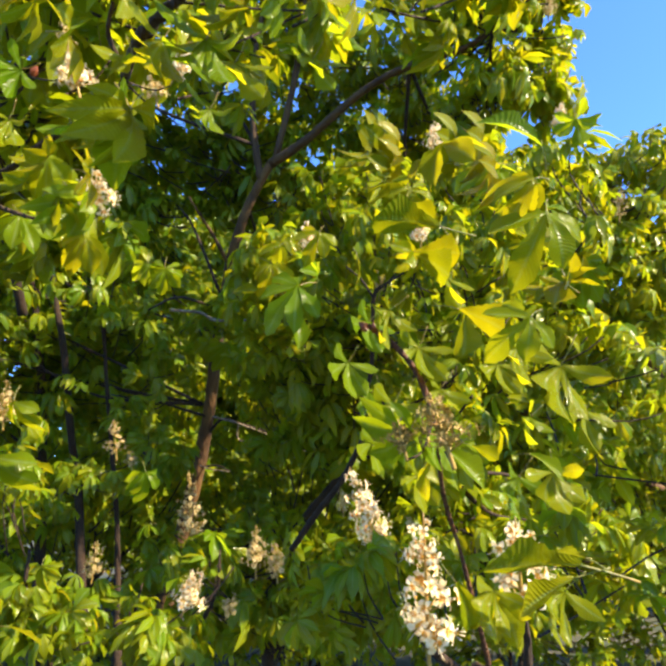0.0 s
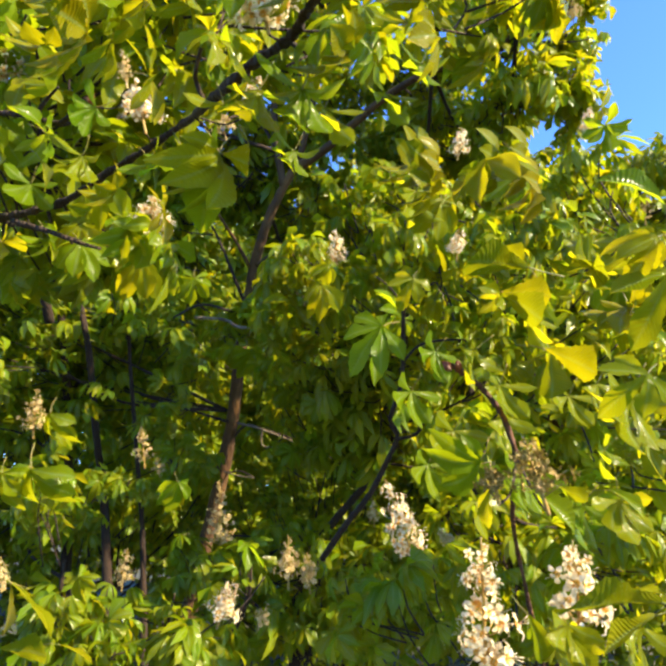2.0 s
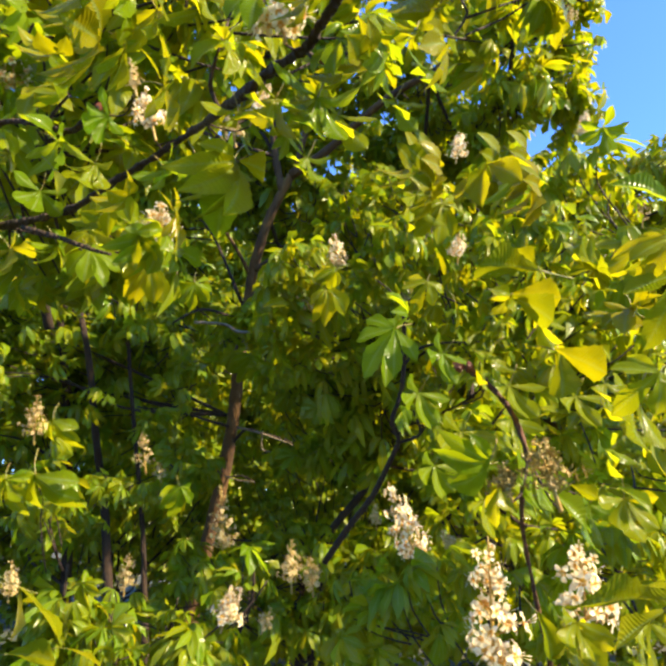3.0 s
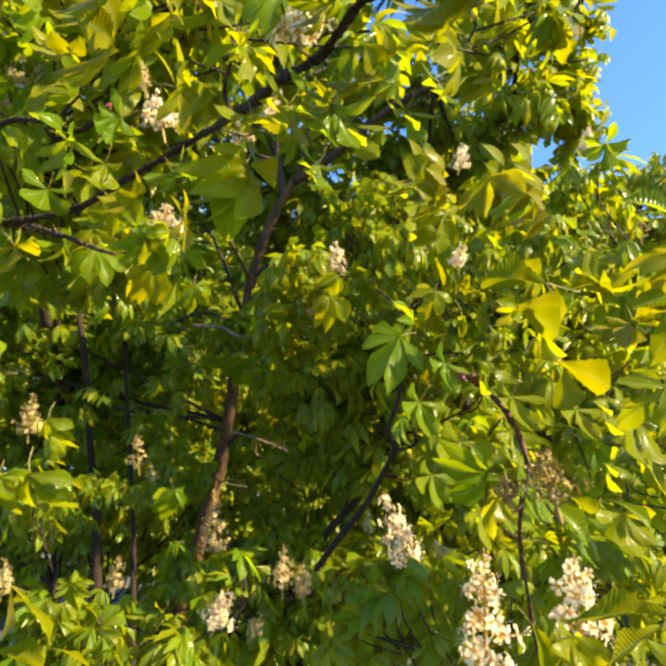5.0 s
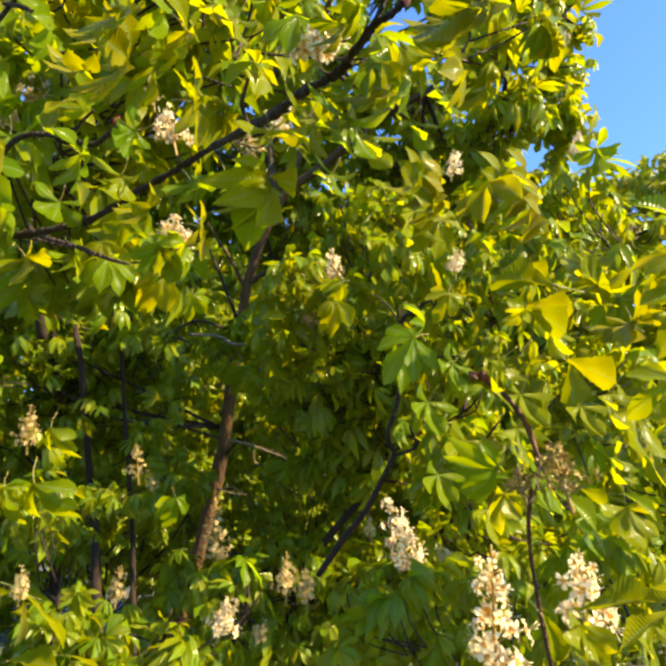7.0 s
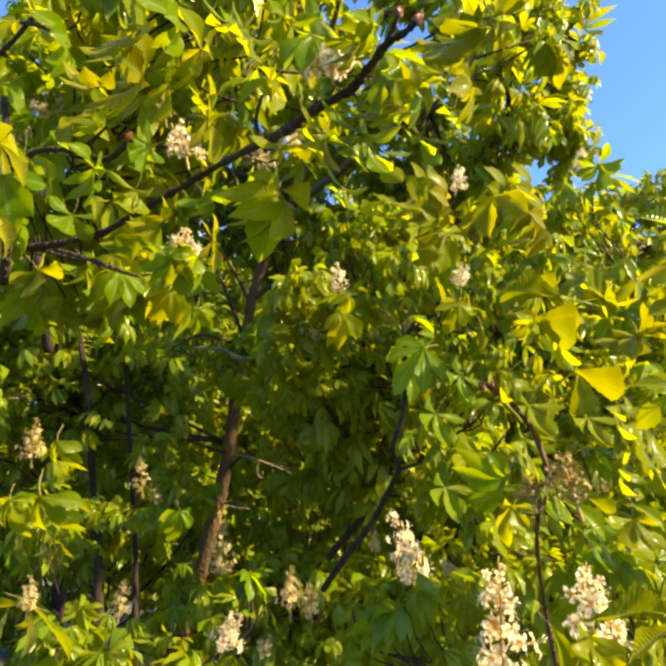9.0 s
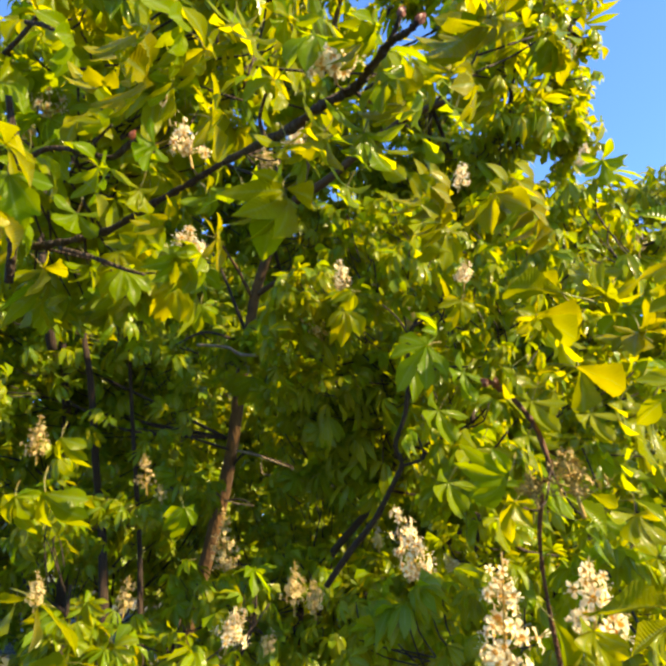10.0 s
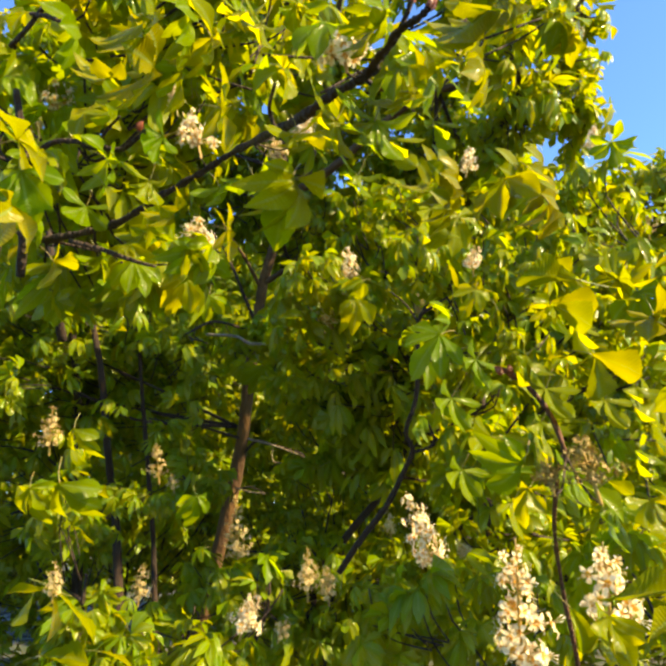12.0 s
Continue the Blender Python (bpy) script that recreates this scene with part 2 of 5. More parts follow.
def aim(at, way, up, size):
    """A leaf's pose: hub at a place, middle leaflet along way, upper side towards up."""
    y = Vector(way).normalized()
    x = y.cross(Vector(up))
    x = x.normalized() if x.length > 1e-4 else Vector((1, 0, 0))
    z = x.cross(y)
    return Matrix((x, y, z)).transposed().to_4x4() @ Matrix.Scale(size, 4) if at is None else Matrix.Translation(at) @ Matrix((x, y, z)).transposed().to_4x4() @ Matrix.Scale(size, 4)


def leaf(tree, hub, tip, up=(0, 0, 1), variant=0, grow=1.0):
    """One leaf of its own, from its hub to the tip of its middle leaflet."""
    way = Vector(tip) - Vector(hub)
    pick = random.Random(int(abs(hub[0] * 7919 + hub[2] * 3571) * 100))
    if variant < 12 and up[2] > 0.55 and pick.random() < 0.6:
        up = (up[0] + 0.1, 0.25, 1)   # seen from beneath, the sun shining through
    if variant < 12 and up[1] < -0.45 and pick.random() < 0.55:
        up = (up[0] - 0.75, up[1], up[2] - 0.15)   # edge-on to the sun
    up = Vector(up) + Vector([pick.uniform(-0.35, 0.35) * (variant < 12) for _ in range(3)])
    ob = new("leaf", leaf_data[variant if variant > 11 else variant + pick.choice((0, 6))])
    ob.parent = tree
    ob.matrix_local = tree.matrix_basis.inverted() @ aim(hub, way, up, way.length * grow)
    hanging.append((tree, ob.matrix_local @ Vector((0, -0.40, -0.17)), way.length * 0.011))
    return ob


def cluster(rng, tip, way, size, count):
    """Poses of the leaves round a twig's tip."""
    way = Vector(way).normalized()
    out = []
    first = rng.uniform(0, 6.28)
    across = way.orthogonal().normalized()
    for n in range(count):
        turn = first + n * 2.4 + rng.uniform(-0.4, 0.4)
        out_way = (Matrix.Rotation(turn, 3, way) @ across)
        arm = (out_way * rng.uniform(0.7, 1.1) + way * rng.uniform(0.0, 0.8)).normalized()
        s = size * rng.uniform(0.65, 1.2)
        hub = Vector(tip) + arm * s * 0.75 - way * rng.uniform(0, 0.5) * size
        blade = (arm + Vector((0, 0, -rng.uniform(0.1, 0.9)))).normalized()
        lean = Vector((rng.uniform(-0.5, 0.5), rng.uniform(-0.5, 0.5), 1))
        out.append(aim(hub, blade, lean, s))
    return out


far_shapes = [leaf_shape(30 + n, 5, 2, 1, (0.3, 0.6, 0.45, 0.9)[n], 0.45, 1.0, False, 1.3) for n in range(4)]
crown_shapes = [leaf_shape(20 + n, (7, 5, 6)[n % 3], 3, 1, (0.5, 0.9, 0.7, 1.1)[n % 4], 0.45, 0.95, False, 1.10) for n in range(4)]


def leaf_mass(name, poses, parent, label, rng, simple=False):
    """Many leaves joined in one mesh."""
    verts, faces, uvs, base = [], [], [], 0
    for n, m in enumerate(poses):
        v, f, uv, _ = (far_shapes if simple else crown_shapes)[n % 4]
        a = np.array(m)
        verts.append(v @ a[:3, :3].T + a[:3, 3])
        faces.append(np.array(f) + base)
        uvs.append(uv)
        base += len(v)
    verts, faces, uvs = np.vstack(verts).astype(np.float32), np.vstack(faces).astype(np.int32), np.vstack(uvs)
    data = bpy.data.meshes.new(name)
    data.vertices.add(len(verts))
    data.vertices.foreach_set("co", verts.ravel())
    data.loops.add(faces.size)
    data.loops.foreach_set("vertex_index", faces.ravel())
    data.polygons.add(len(faces))
    data.polygons.foreach_set("loop_start", np.arange(len(faces), dtype=np.int32) * 4)
    data.polygons.foreach_set("use_smooth", np.ones(len(faces), dtype=bool))
    data.update(calc_edges=True)
    layer = data.uv_layers.new(name="UVMap")
    layer.data.foreach_set("uv", uvs[faces.ravel()].astype(np.float32).ravel())
    data.materials.append(crown_skin)
    ob = new(name, data)
    ob.parent = parent
    return tagged(ob, label, kind="stuff")


def foliage(tree, seed, blobs, roots, label, singles=0, wood_too=True, simple=False):
    """A crown: twigs that grow from the nearest root point to tips spread through ellipsoids, each with its leaves.
    blobs: centre, radii, tips, leaf length. roots: points on the wood. singles: how many leaves are parts of their own."""
    rng = random.Random(seed)
    poses, tv, tf = [], [], []
    base = 0
    roots = [Vector(r) for r in roots]
    for centre, radii, tips, size in blobs:
        centre = Vector(centre)
        for _ in range(2 + tips // 70 if tips > 18 else 0):
            end = centre + Vector([rng.uniform(-0.8, 0.8) * r for r in radii])
            root = min(roots, key=lambda r: (r - end).length * rng.uniform(0.6, 1.4))
            if not wood_too or (end - root).length > 2.2:
                continue
            middle = root.lerp(end, 0.5) + Vector([rng.uniform(-0.15, 0.15) for _ in range(3)])
            line = bend([(*root, 0.016), (*middle, 0.011), (*end, 0.005)], 5)
            mesh_object("branch", *tube(line, 6), [shaded_bark], tree)
        for _ in range(tips):
            while True:
                p = Vector([rng.uniform(-1, 1) for _ in range(3)])
                if p.length < 1 and rng.random() < 0.35 + 0.65 * p.length:
                    break
            tip = centre + Vector([a * b for a, b in zip(p, radii)])
            root = min(roots, key=lambda r: (r - tip).length + rng.uniform(0, 0.4))
            out_way = (Vector([a / b for a, b in zip(p, radii)]).normalized() * 0.5 + (tip - root).normalized() * 0.4 + Vector((0, 0, 0.5))).normalized()
            poses += cluster(rng, tip, out_way, size, rng.choice((4, 5, 6)))
            reach = size * rng.uniform(1.0, 2.5)
            back = tip - out_way * reach * 0.6 + Vector([rng.uniform(-0.1, 0.1) * reach for _ in range(3)])
            start = back - (out_way * 0.4 + (back - root).normalized() * 0.6) * reach
            v, f = tube(bend([(*start, size * 0.04), (*back, size * 0.034), (*tip, size * 0.025)], 2), 4)
            tv.append(v)
            tf += [tuple(i + base for i in q) for q in f]
            base += len(v)
    if tv:
        tagged(mesh_object("twig_growth", np.vstack(tv), tf, [shaded_bark], tree, "thin brown twigs within the crown"), kind="stuff")
    leaf_mass("crown", poses[singles:], tree, label, rng, simple)
    for n, m in enumerate(poses[:singles]):
        ob = new("leaf", leaf_data[n % 14])
        ob.parent = tree
        ob.matrix_local = m


def blossom_arrays(seed, petals=5):
    """One blossom, about one across: curled petals, a coloured eye and long stamens, open towards +z."""
    rng = np.random.default_rng(seed)
    verts, faces, slots = [], [], []
    for n in range(petals):
        turn = n * 2 * math.pi / petals + rng.uniform(-0.2, 0.2)
        c, s = math.cos(turn), math.sin(turn)
        lift, size = rng.uniform(0.05, 0.30), rng.uniform(0.42, 0.60)
        base = len(verts)
        for r, w, z in ((0.05, 0.06, 0), (0.36, 0.16, 0.10 + lift * 0.4), (0.75, 0.24, 0.12 + lift * 0.7), (1.05, 0.07, lift * 0.2)):
            for q in (-1, 0, 1):
                x, y = r * size, q * w * size * 1.3
                verts.append((x * c - y * s, x * s + y * c, z * size + 0.05 * abs(q)))
        for a in range(3):
            for b in range(2):
                i = base + a * 3 + b
                faces.append((i, i + 1, i + 4, i + 3))
                slots.append(1 if a == 0 else 0)
    for n in range(4):
        turn, lean = rng.uniform(0, 6.28), rng.uniform(0.1, 0.5)
        end = np.array((math.cos(turn) * lean, math.sin(turn) * lean, rng.uniform(0.5, 0.75)))
        v, f = tube([(0, 0, 0, 0.012), (*(end * 0.6 + (0, 0, 0.05)), 0.010), (*end, 0.025)], 3)
        base = len(verts)
        verts += [tuple(p) for p in v]
        faces += [tuple(base + i for i in q) for q in f]
        slots += [0] * len(f)
    return np.array(verts), faces, slots


blossom_mats = {"fresh": [petal_white, petal_eye], "faded": [faded, stalk_gold], "spent": [spent, stalk_gold]}
blossom_data = {}
for n in range(3):
    for key, mats in blossom_mats.items():
        verts, faces, slots = blossom_arrays(40 + n)
        ob = mesh_object("blossom", verts, faces, mats, slots=slots)
        blossom_data[key, n] = ob.data
        bpy.data.objects.remove(ob)


def panicle(tree, foot, top, width, count, key="fresh", single=False, seed=0):
    """An upright flower spike: a stalk with short side stems that carry blossoms, wide below and pointed above."""
    rng = random.Random(seed + count)
    foot, top = Vector(foot), Vector(top)
    axis = top - foot
    way, length = axis.normalized(), axis.length
    across = way.orthogonal().normalized()
    verts, faces = tube(bend([(*(foot - way * length * 0.2), width * 0.042), (*foot, width * 0.040), (*(foot + axis * 0.6), width * 0.028), (*top, width * 0.012)], 4), 5)
    stalk_v, stalk_f, base = [verts], list(faces), len(verts)
    poses = []
    size_all = min(0.033, width * 0.37) if key == "fresh" else min(0.022, width * 0.24)
    levels = max(4, int(length / (size_all * (0.74 if key == "fresh" else 0.62))))
    for level in range(levels):
        s = (level + rng.uniform(0.2, 0.8)) / levels
        arms = max(2, round(5 * (1 - 0.5 * s)))
        for arm in range(arms):
            if rng.random() > (0.84 if key == "fresh" else 0.62):
                continue
            turn = level * 0.9 + arm * 6.283 / arms + rng.uniform(-0.35, 0.35)
            out_way = Matrix.Rotation(turn, 3, way) @ across
            reach = width * 0.5 * (1 - 0.85 * s ** 1.4) * (0.7 + 0.3 * min(1.0, s / 0.12)) * rng.uniform(0.7, 1.1)
            root = foot + axis * s * 0.97
            end = root + out_way * reach + way * reach * rng.uniform(0.2, 0.6)
            v, f = tube([(*root, width * 0.016), (*end, width * 0.010)], 3)
            stalk_v.append(v)
            stalk_f += [tuple(i + base for i in q) for q in f]
            base += len(v)
            for k in range(1 if s > 0.8 else 2):
                at = root.lerp(end, (1.0, 0.55)[k]) + Vector([rng.uniform(-0.25, 0.25) * size_all for _ in range(3)]) + way * size_all * (0, 0.3)[k]
                size = size_all * rng.uniform(0.75, 1.2) * (1 - 0.68 * s ** 2.5)
                face = (out_way + way * rng.uniform(-0.3, 0.5) + Vector((rng.uniform(-0.4, 0.4), rng.uniform(-0.4, 0.4), 0))).normalized()
                poses.append((at, face, size))
    holder = empty("flower_panicle", "", "", foot)
    holder.parent = tree
    holder.matrix_local = tree.matrix_basis.inverted() @ Matrix.Translation(foot)
    tagged(holder, "upright spike of white blossoms with orange eyes" if key == "fresh" else "fading brownish spike of small blossoms" if key == "faded" else "spent olive-brown flower spike")
    hanging.append((tree, foot - way * length * 0.2 - tree.matrix_basis.translation, width * 0.040))
    shift = np.array(foot)
    mesh_object("stalk", np.vstack(stalk_v) - shift, stalk_f, [stalk_gold], holder)
    joined_v, joined_f, joined_s, base = [], [], [], 0
    for n, (at, face, size) in enumerate(poses):
        data = blossom_data[key, n % 3]
        m = Matrix.Translation(at - foot) @ face.to_track_quat("Z", "Y").to_matrix().to_4x4() @ Matrix.Rotation(n * 1.3, 4, "Z") @ Matrix.Scale(size, 4)
        if single:
            ob = new("blossom", data)
            ob.parent = holder
            ob.matrix_local = m
        else:
            v, f, s = blossom_arrays(40 + n % 3) if n < 3 else kept[n % 3]
            if n < 3:
                kept = [(v, f, s)] if n == 0 else kept + [(v, f, s)]
            a = np.array(m)
            joined_v.append(v @ a[:3, :3].T + a[:3, 3])
            joined_f += [tuple(i + base for i in q) for q in f]
            joined_s += s
            base += len(v)
    if joined_v:
        tagged(mesh_object("blossoms", np.vstack(joined_v), joined_f, blossom_mats[key], holder, slots=joined_s), kind="stuff")
    return holder


def bud(tree, at, way, size):
    """A pointed bud of overlapping scales."""
    verts, faces = [], []
    way = Vector(way).normalized()
    across = way.orthogonal().normalized()
    for n in range(8):
        turn, start = n * 1.57 + (n // 4) * 0.78, 0.12 * (n // 4)
        side = Matrix.Rotation(turn, 3, way) @ across
        edge = way.cross(side)
        base = len(verts)
        for s, w, r in ((0, 0.30, 0.22), (0.4, 0.36, 0.34), (0.8, 0.22, 0.20), (1.05, 0.02, 0.03)):
            for q in (-1, 0, 1):
                verts.append(tuple(Vector(at) - tree.matrix_basis.translation + size * (way * (s + start) + side * (r - 0.06 * abs(q)) + edge * q * w)))
        for a in range(3):
            for b in range(2):
                i = base + a * 3 + b
                faces.append((i, i + 1, i + 4, i + 3))
    return mesh_object("bud", verts, faces, [bud_red], tree, "reddish brown sticky bud")


# ---- ground ----
side = np.sign(np.linspace(-1, 1, 61)) * np.abs(np.linspace(-1, 1, 61)) ** 3 * 600
gx, gy = np.meshgrid(side, side)
gz = -0.05 + 0.06 * np.sin(gx * 0.9) * np.cos(gy * 0.7) + 0.02 * np.sin(gx * 3.1 + 1.3) * np.cos(gy * 2.7)
verts = np.stack([gx, gy + 4, gz], -1).reshape(-1, 3)
faces = [(a * 61 + b, a * 61 + b + 1, (a + 1) * 61 + b + 1, (a + 1) * 61 + b) for a in range(60) for b in range(60)]
tagged(mesh_object("ground", verts, faces, [soil]), "shaded ground of thin grass and dark soil", "ground", kind="structure")

# ---- the flowering chestnut with the leaning trunk ----
main_tree = empty("chestnut_tree", "horse chestnut with a leaning brown trunk, in full leaf and flower", "tree", (-1.25, 5.0, 0), "chestnut trees")


def wood(tree):
    base = tree.matrix_basis.translation.copy()

    def grow(name, points, mat=bark, label="", **extra):
        return stem(name, [(Vector(p) - base, r) for p, r in points], tree, mat, label, **extra)
    return grow


grow = wood(main_tree)
grow("trunk", [((-1.50, 5.66, -0.1), 0.13), ((-1.36, 5.55, 0.6), 0.075), ((-1.205, 5.391, 1.246), 0.0576), ((-1.052, 5.215, 1.815), 0.0518), ((-0.955, 5.067, 2.290), 0.0472), ((-0.905, 4.949, 2.669), 0.0438), ((-0.832, 4.822, 3.081), 0.0403), ((-0.774, 4.687, 3.348), 0.0380), ((-0.669, 4.549, 3.626), 0.0357), ((-0.564, 4.482, 3.843), 0.0322), ((-0.466, 4.432, 4.007), 0.0299)], bark, "brown bark, sunlit along one side", sides=14)
grow("limb", [((-0.466, 4.432, 4.007), 0.0360), ((-0.203, 4.296, 4.118), 0.0324), ((0.049, 4.145, 4.275), 0.0288), ((0.290, 4.006, 4.394), 0.0259), ((0.522, 3.887, 4.449), 0.0230), ((0.815, 3.778, 4.472), 0.0187), ((1.038, 3.653, 4.544), 0.0158), ((1.253, 3.605, 4.708), 0.0130), ((1.436, 3.515, 4.835), 0.0094), ((1.601, 3.422, 4.971), 0.0058), ((1.685, 3.369, 5.145), 0.0036)], limb_bark)
grow("limb", [((-0.538, 4.468, 3.889), 0.0302), ((-0.584, 4.434, 4.163), 0.0274), ((-0.611, 4.380, 4.504), 0.0245), ((-0.570, 4.252, 4.916), 0.0202), ((-0.469, 4.095, 5.422), 0.0144), ((-0.434, 3.917, 5.991), 0.0086)], limb_bark)
grow("limb", [((-0.433, 4.426, 4.029), 0.0245), ((-0.289, 4.334, 4.663), 0.0245), ((-0.223, 4.270, 5.206), 0.0216), ((-0.121, 4.150, 5.594), 0.0173), ((-0.001, 4.000, 6.077), 0.0101)], limb_bark)
grow("limb", [((-0.767, 4.689, 3.342), 0.022), ((-0.556, 4.516, 3.400), 0.019), ((-0.295, 4.360, 3.407), 0.017), ((-0.005, 4.210, 3.393), 0.014), ((0.281, 4.051, 3.413), 0.010), ((0.456, 3.938, 3.445), 0.006), ((0.590, 3.856, 3.544), 0.003)], limb_bark)
grow("branch", [((-0.800, 4.696, 3.317), 0.0158), ((-0.874, 4.497, 3.449), 0.0130), ((-0.936, 4.366, 3.530), 0.0101), ((-1.010, 4.227, 3.636), 0.0065)], bark)
grow("branch", [((-0.858, 4.852, 2.986), 0.0158), ((-0.685, 4.656, 2.947), 0.0115), ((-0.829, 4.361, 2.879), 0.0094), ((-1.026, 4.150, 2.879), 0.0086), ((-1.201, 4.077, 2.770), 0.0058)], shaded_bark)
grow("branch", [((-0.977, 5.137, 2.068), 0.0130), ((-0.846, 5.003, 2.168), 0.0101), ((-0.688, 4.913, 2.126), 0.0079), ((-0.489, 4.832, 2.056), 0.0065), ((-0.283, 4.769, 1.931), 0.0050)], shaded_bark)
grow("branch", [((-1.044, 5.215, 1.815), 0.0101), ((-0.895, 5.109, 1.827), 0.0065), ((-0.784, 5.018, 1.786), 0.0036)], shaded_bark)
grow("branch", [((-0.960, 5.098, 2.195), 0.0130), ((-1.133, 4.874, 2.233), 0.0094), ((-1.274, 4.653, 2.266), 0.0065), ((-1.458, 4.532, 2.309), 0.0043)], shaded_bark)
grow("branch", [((-0.898, 4.870, 2.173), 0.009), ((-0.726, 4.834, 2.127), 0.008), ((-0.507, 4.809, 2.046), 0.007), ((-0.286, 4.792, 1.937), 0.006), ((-0.040, 4.761, 1.880), 0.004)], pale_twig)
grow("branch", [((-0.701, 4.838, 2.115), 0.005), ((-0.694, 4.871, 2.003), 0.005), ((-0.544, 4.824, 1.991), 0.004)], pale_twig)
grow("branch", [((-1.080, 4.168, 2.795), 0.01), ((-0.871, 4.128, 2.767), 0.01), ((-0.756, 4.095, 2.706), 0.01), ((-0.462, 4.002, 2.686), 0.007)], pale_twig)
grow("branch", [((-0.992, 4.970, 1.820), 0.006), ((-0.888, 4.929, 1.789), 0.005), ((-0.755, 4.883, 1.773), 0.004)], pale_twig)
main_wood = [Vector(p) for p in ((-1.009, 5.067, 2.290), (-0.857, 4.822, 3.081), (-0.629, 4.535, 3.672), (-0.466, 4.432, 4.007), (0.049, 4.145, 4.275), (0.522, 3.887, 4.449), (1.038, 3.653, 4.544), (1.436, 3.515, 4.835), (-0.584, 4.434, 4.163), (-0.570, 4.252, 4.916), (-0.469, 4.095, 5.422), (-0.223, 4.270, 5.206), (-0.001, 4.000, 6.077), (0.177, 4.010, 3.371))]
base = Vector((-1.25, 5.0, 0))


def rel(blobs, at):
    return [(Vector(c) - at, r, n, s) for c, r, n, s in blobs]


foliage(main_tree, 11, rel([
    ((-1.639, 4.927, 5.397), (2.0, 0.8, 1.3), 296, 0.145),
    ((-1.061, 4.980, 4.317), (0.55, 0.3, 0.4), 34, 0.14),
    ((-1.532, 5.084, 3.927), (0.4, 0.3, 0.25), 16, 0.14),
    ((-0.640, 4.450, 5.618), (0.74, 0.6, 0.90), 86, 0.145),
    ((1.180, 4.185, 5.530), (0.46, 0.5, 0.60), 43, 0.145),
    ((0.403, 4.783, 4.928), (0.55, 0.4, 0.30), 29, 0.145),
    ((1.120, 3.505, 4.691), (0.52, 0.6, 0.50), 50, 0.14),
    ((-0.570, 6.781, 3.195), (1.6, 0.5, 1.3), 129, 0.15),
    ((0.955, 3.702, 4.051), (0.30, 0.3, 0.16), 15, 0.145),
    ((-0.110, 5.322, 4.190), (1.2, 0.6, 0.7), 131, 0.14),
    ((-2.288, 5.092, 3.167), (1.2, 0.6, 0.9), 138, 0.14),
    ((1.450, 3.948, 4.330), (0.20, 0.25, 0.34), 19, 0.13),
    ((-0.011, 6.813, 5.122), (1.2, 0.5, 0.8), 77, 0.15),
    ((0.770, 4.730, 4.441), (0.55, 0.4, 0.22), 34, 0.14),
    ((-0.829, 4.379, 2.822), (0.20, 0.15, 0.16), 7, 0.14),
    ((0.449, 3.951, 5.580), (0.30, 0.3, 0.14), 12, 0.14),
    ((-0.775, 3.708, 6.980), (2.2, 1.6, 0.8), 20, 0.12),
], base), [w - base for w in main_wood], "dense crown of hand-shaped green leaves with gaps", 0)

# ---- the tree behind to the right ----
back_tree = empty("chestnut_tree", "sunlit horse chestnut with yellow-green leaves, with unseen tufts added for shade against blue sky", "tree", (4.0, 7.6, 0), "chestnut trees")
grow = wood(back_tree)
grow("trunk", [((4.0, 7.6, -0.1), 0.17), ((4.0, 7.5, 1.2), 0.14), ((4.05, 7.5, 2.2), 0.12), ((4.1, 7.4, 3.2), 0.08), ((4.0, 7.3, 4.2), 0.04)], bark, sides=12)
grow("limb", [((4.0, 7.5, 1.5), 0.05), ((2.9, 7.2, 2.0), 0.035), ((1.514, 6.542, 2.696), 0.028), ((1.341, 6.217, 3.060), 0.022), ((1.097, 5.590, 3.713), 0.02)], bark)
grow("limb", [((4.05, 7.4, 2.6), 0.05), ((2.461, 6.246, 3.679), 0.030), ((2.025, 5.729, 3.976), 0.022), ((1.961, 5.324, 4.264), 0.02)], bark)
back_wood = [(3.2, 7.2, 2.2), (3.2, 7.0, 3.2), (3.3, 6.9, 4.0), (1.296, 6.021, 3.014), (1.097, 5.590, 3.713), (1.800, 5.541, 3.900), (1.961, 5.324, 4.264)]
base = Vector((4.0, 7.6, 0))
foliage(back_tree, 12, rel([
    ((1.174, 5.684, 3.416), (1.1, 0.9, 1.05), 227, 0.145),
    ((2.225, 5.439, 3.572), (1.2, 0.9, 0.80), 206, 0.145),
    ((2.700, 5.219, 4.400), (0.45, 0.5, 0.40), 30, 0.145),
    ((1.623, 5.568, 4.476), (0.75, 0.5, 0.28), 62, 0.145),
    ((0.827, 5.378, 4.383), (0.5, 0.5, 0.35), 28, 0.145),
    ((1.697, 6.266, 2.245), (1.6, 0.8, 0.9), 179, 0.145),
    ((3.983, 5.624, 3.715), (1.2, 1.0, 1.4), 103, 0.12),
], base), [Vector(w) - base for w in back_wood], "sunlit crown of hand-shaped yellow-green leaves, with unseen tufts added for shade", 0)

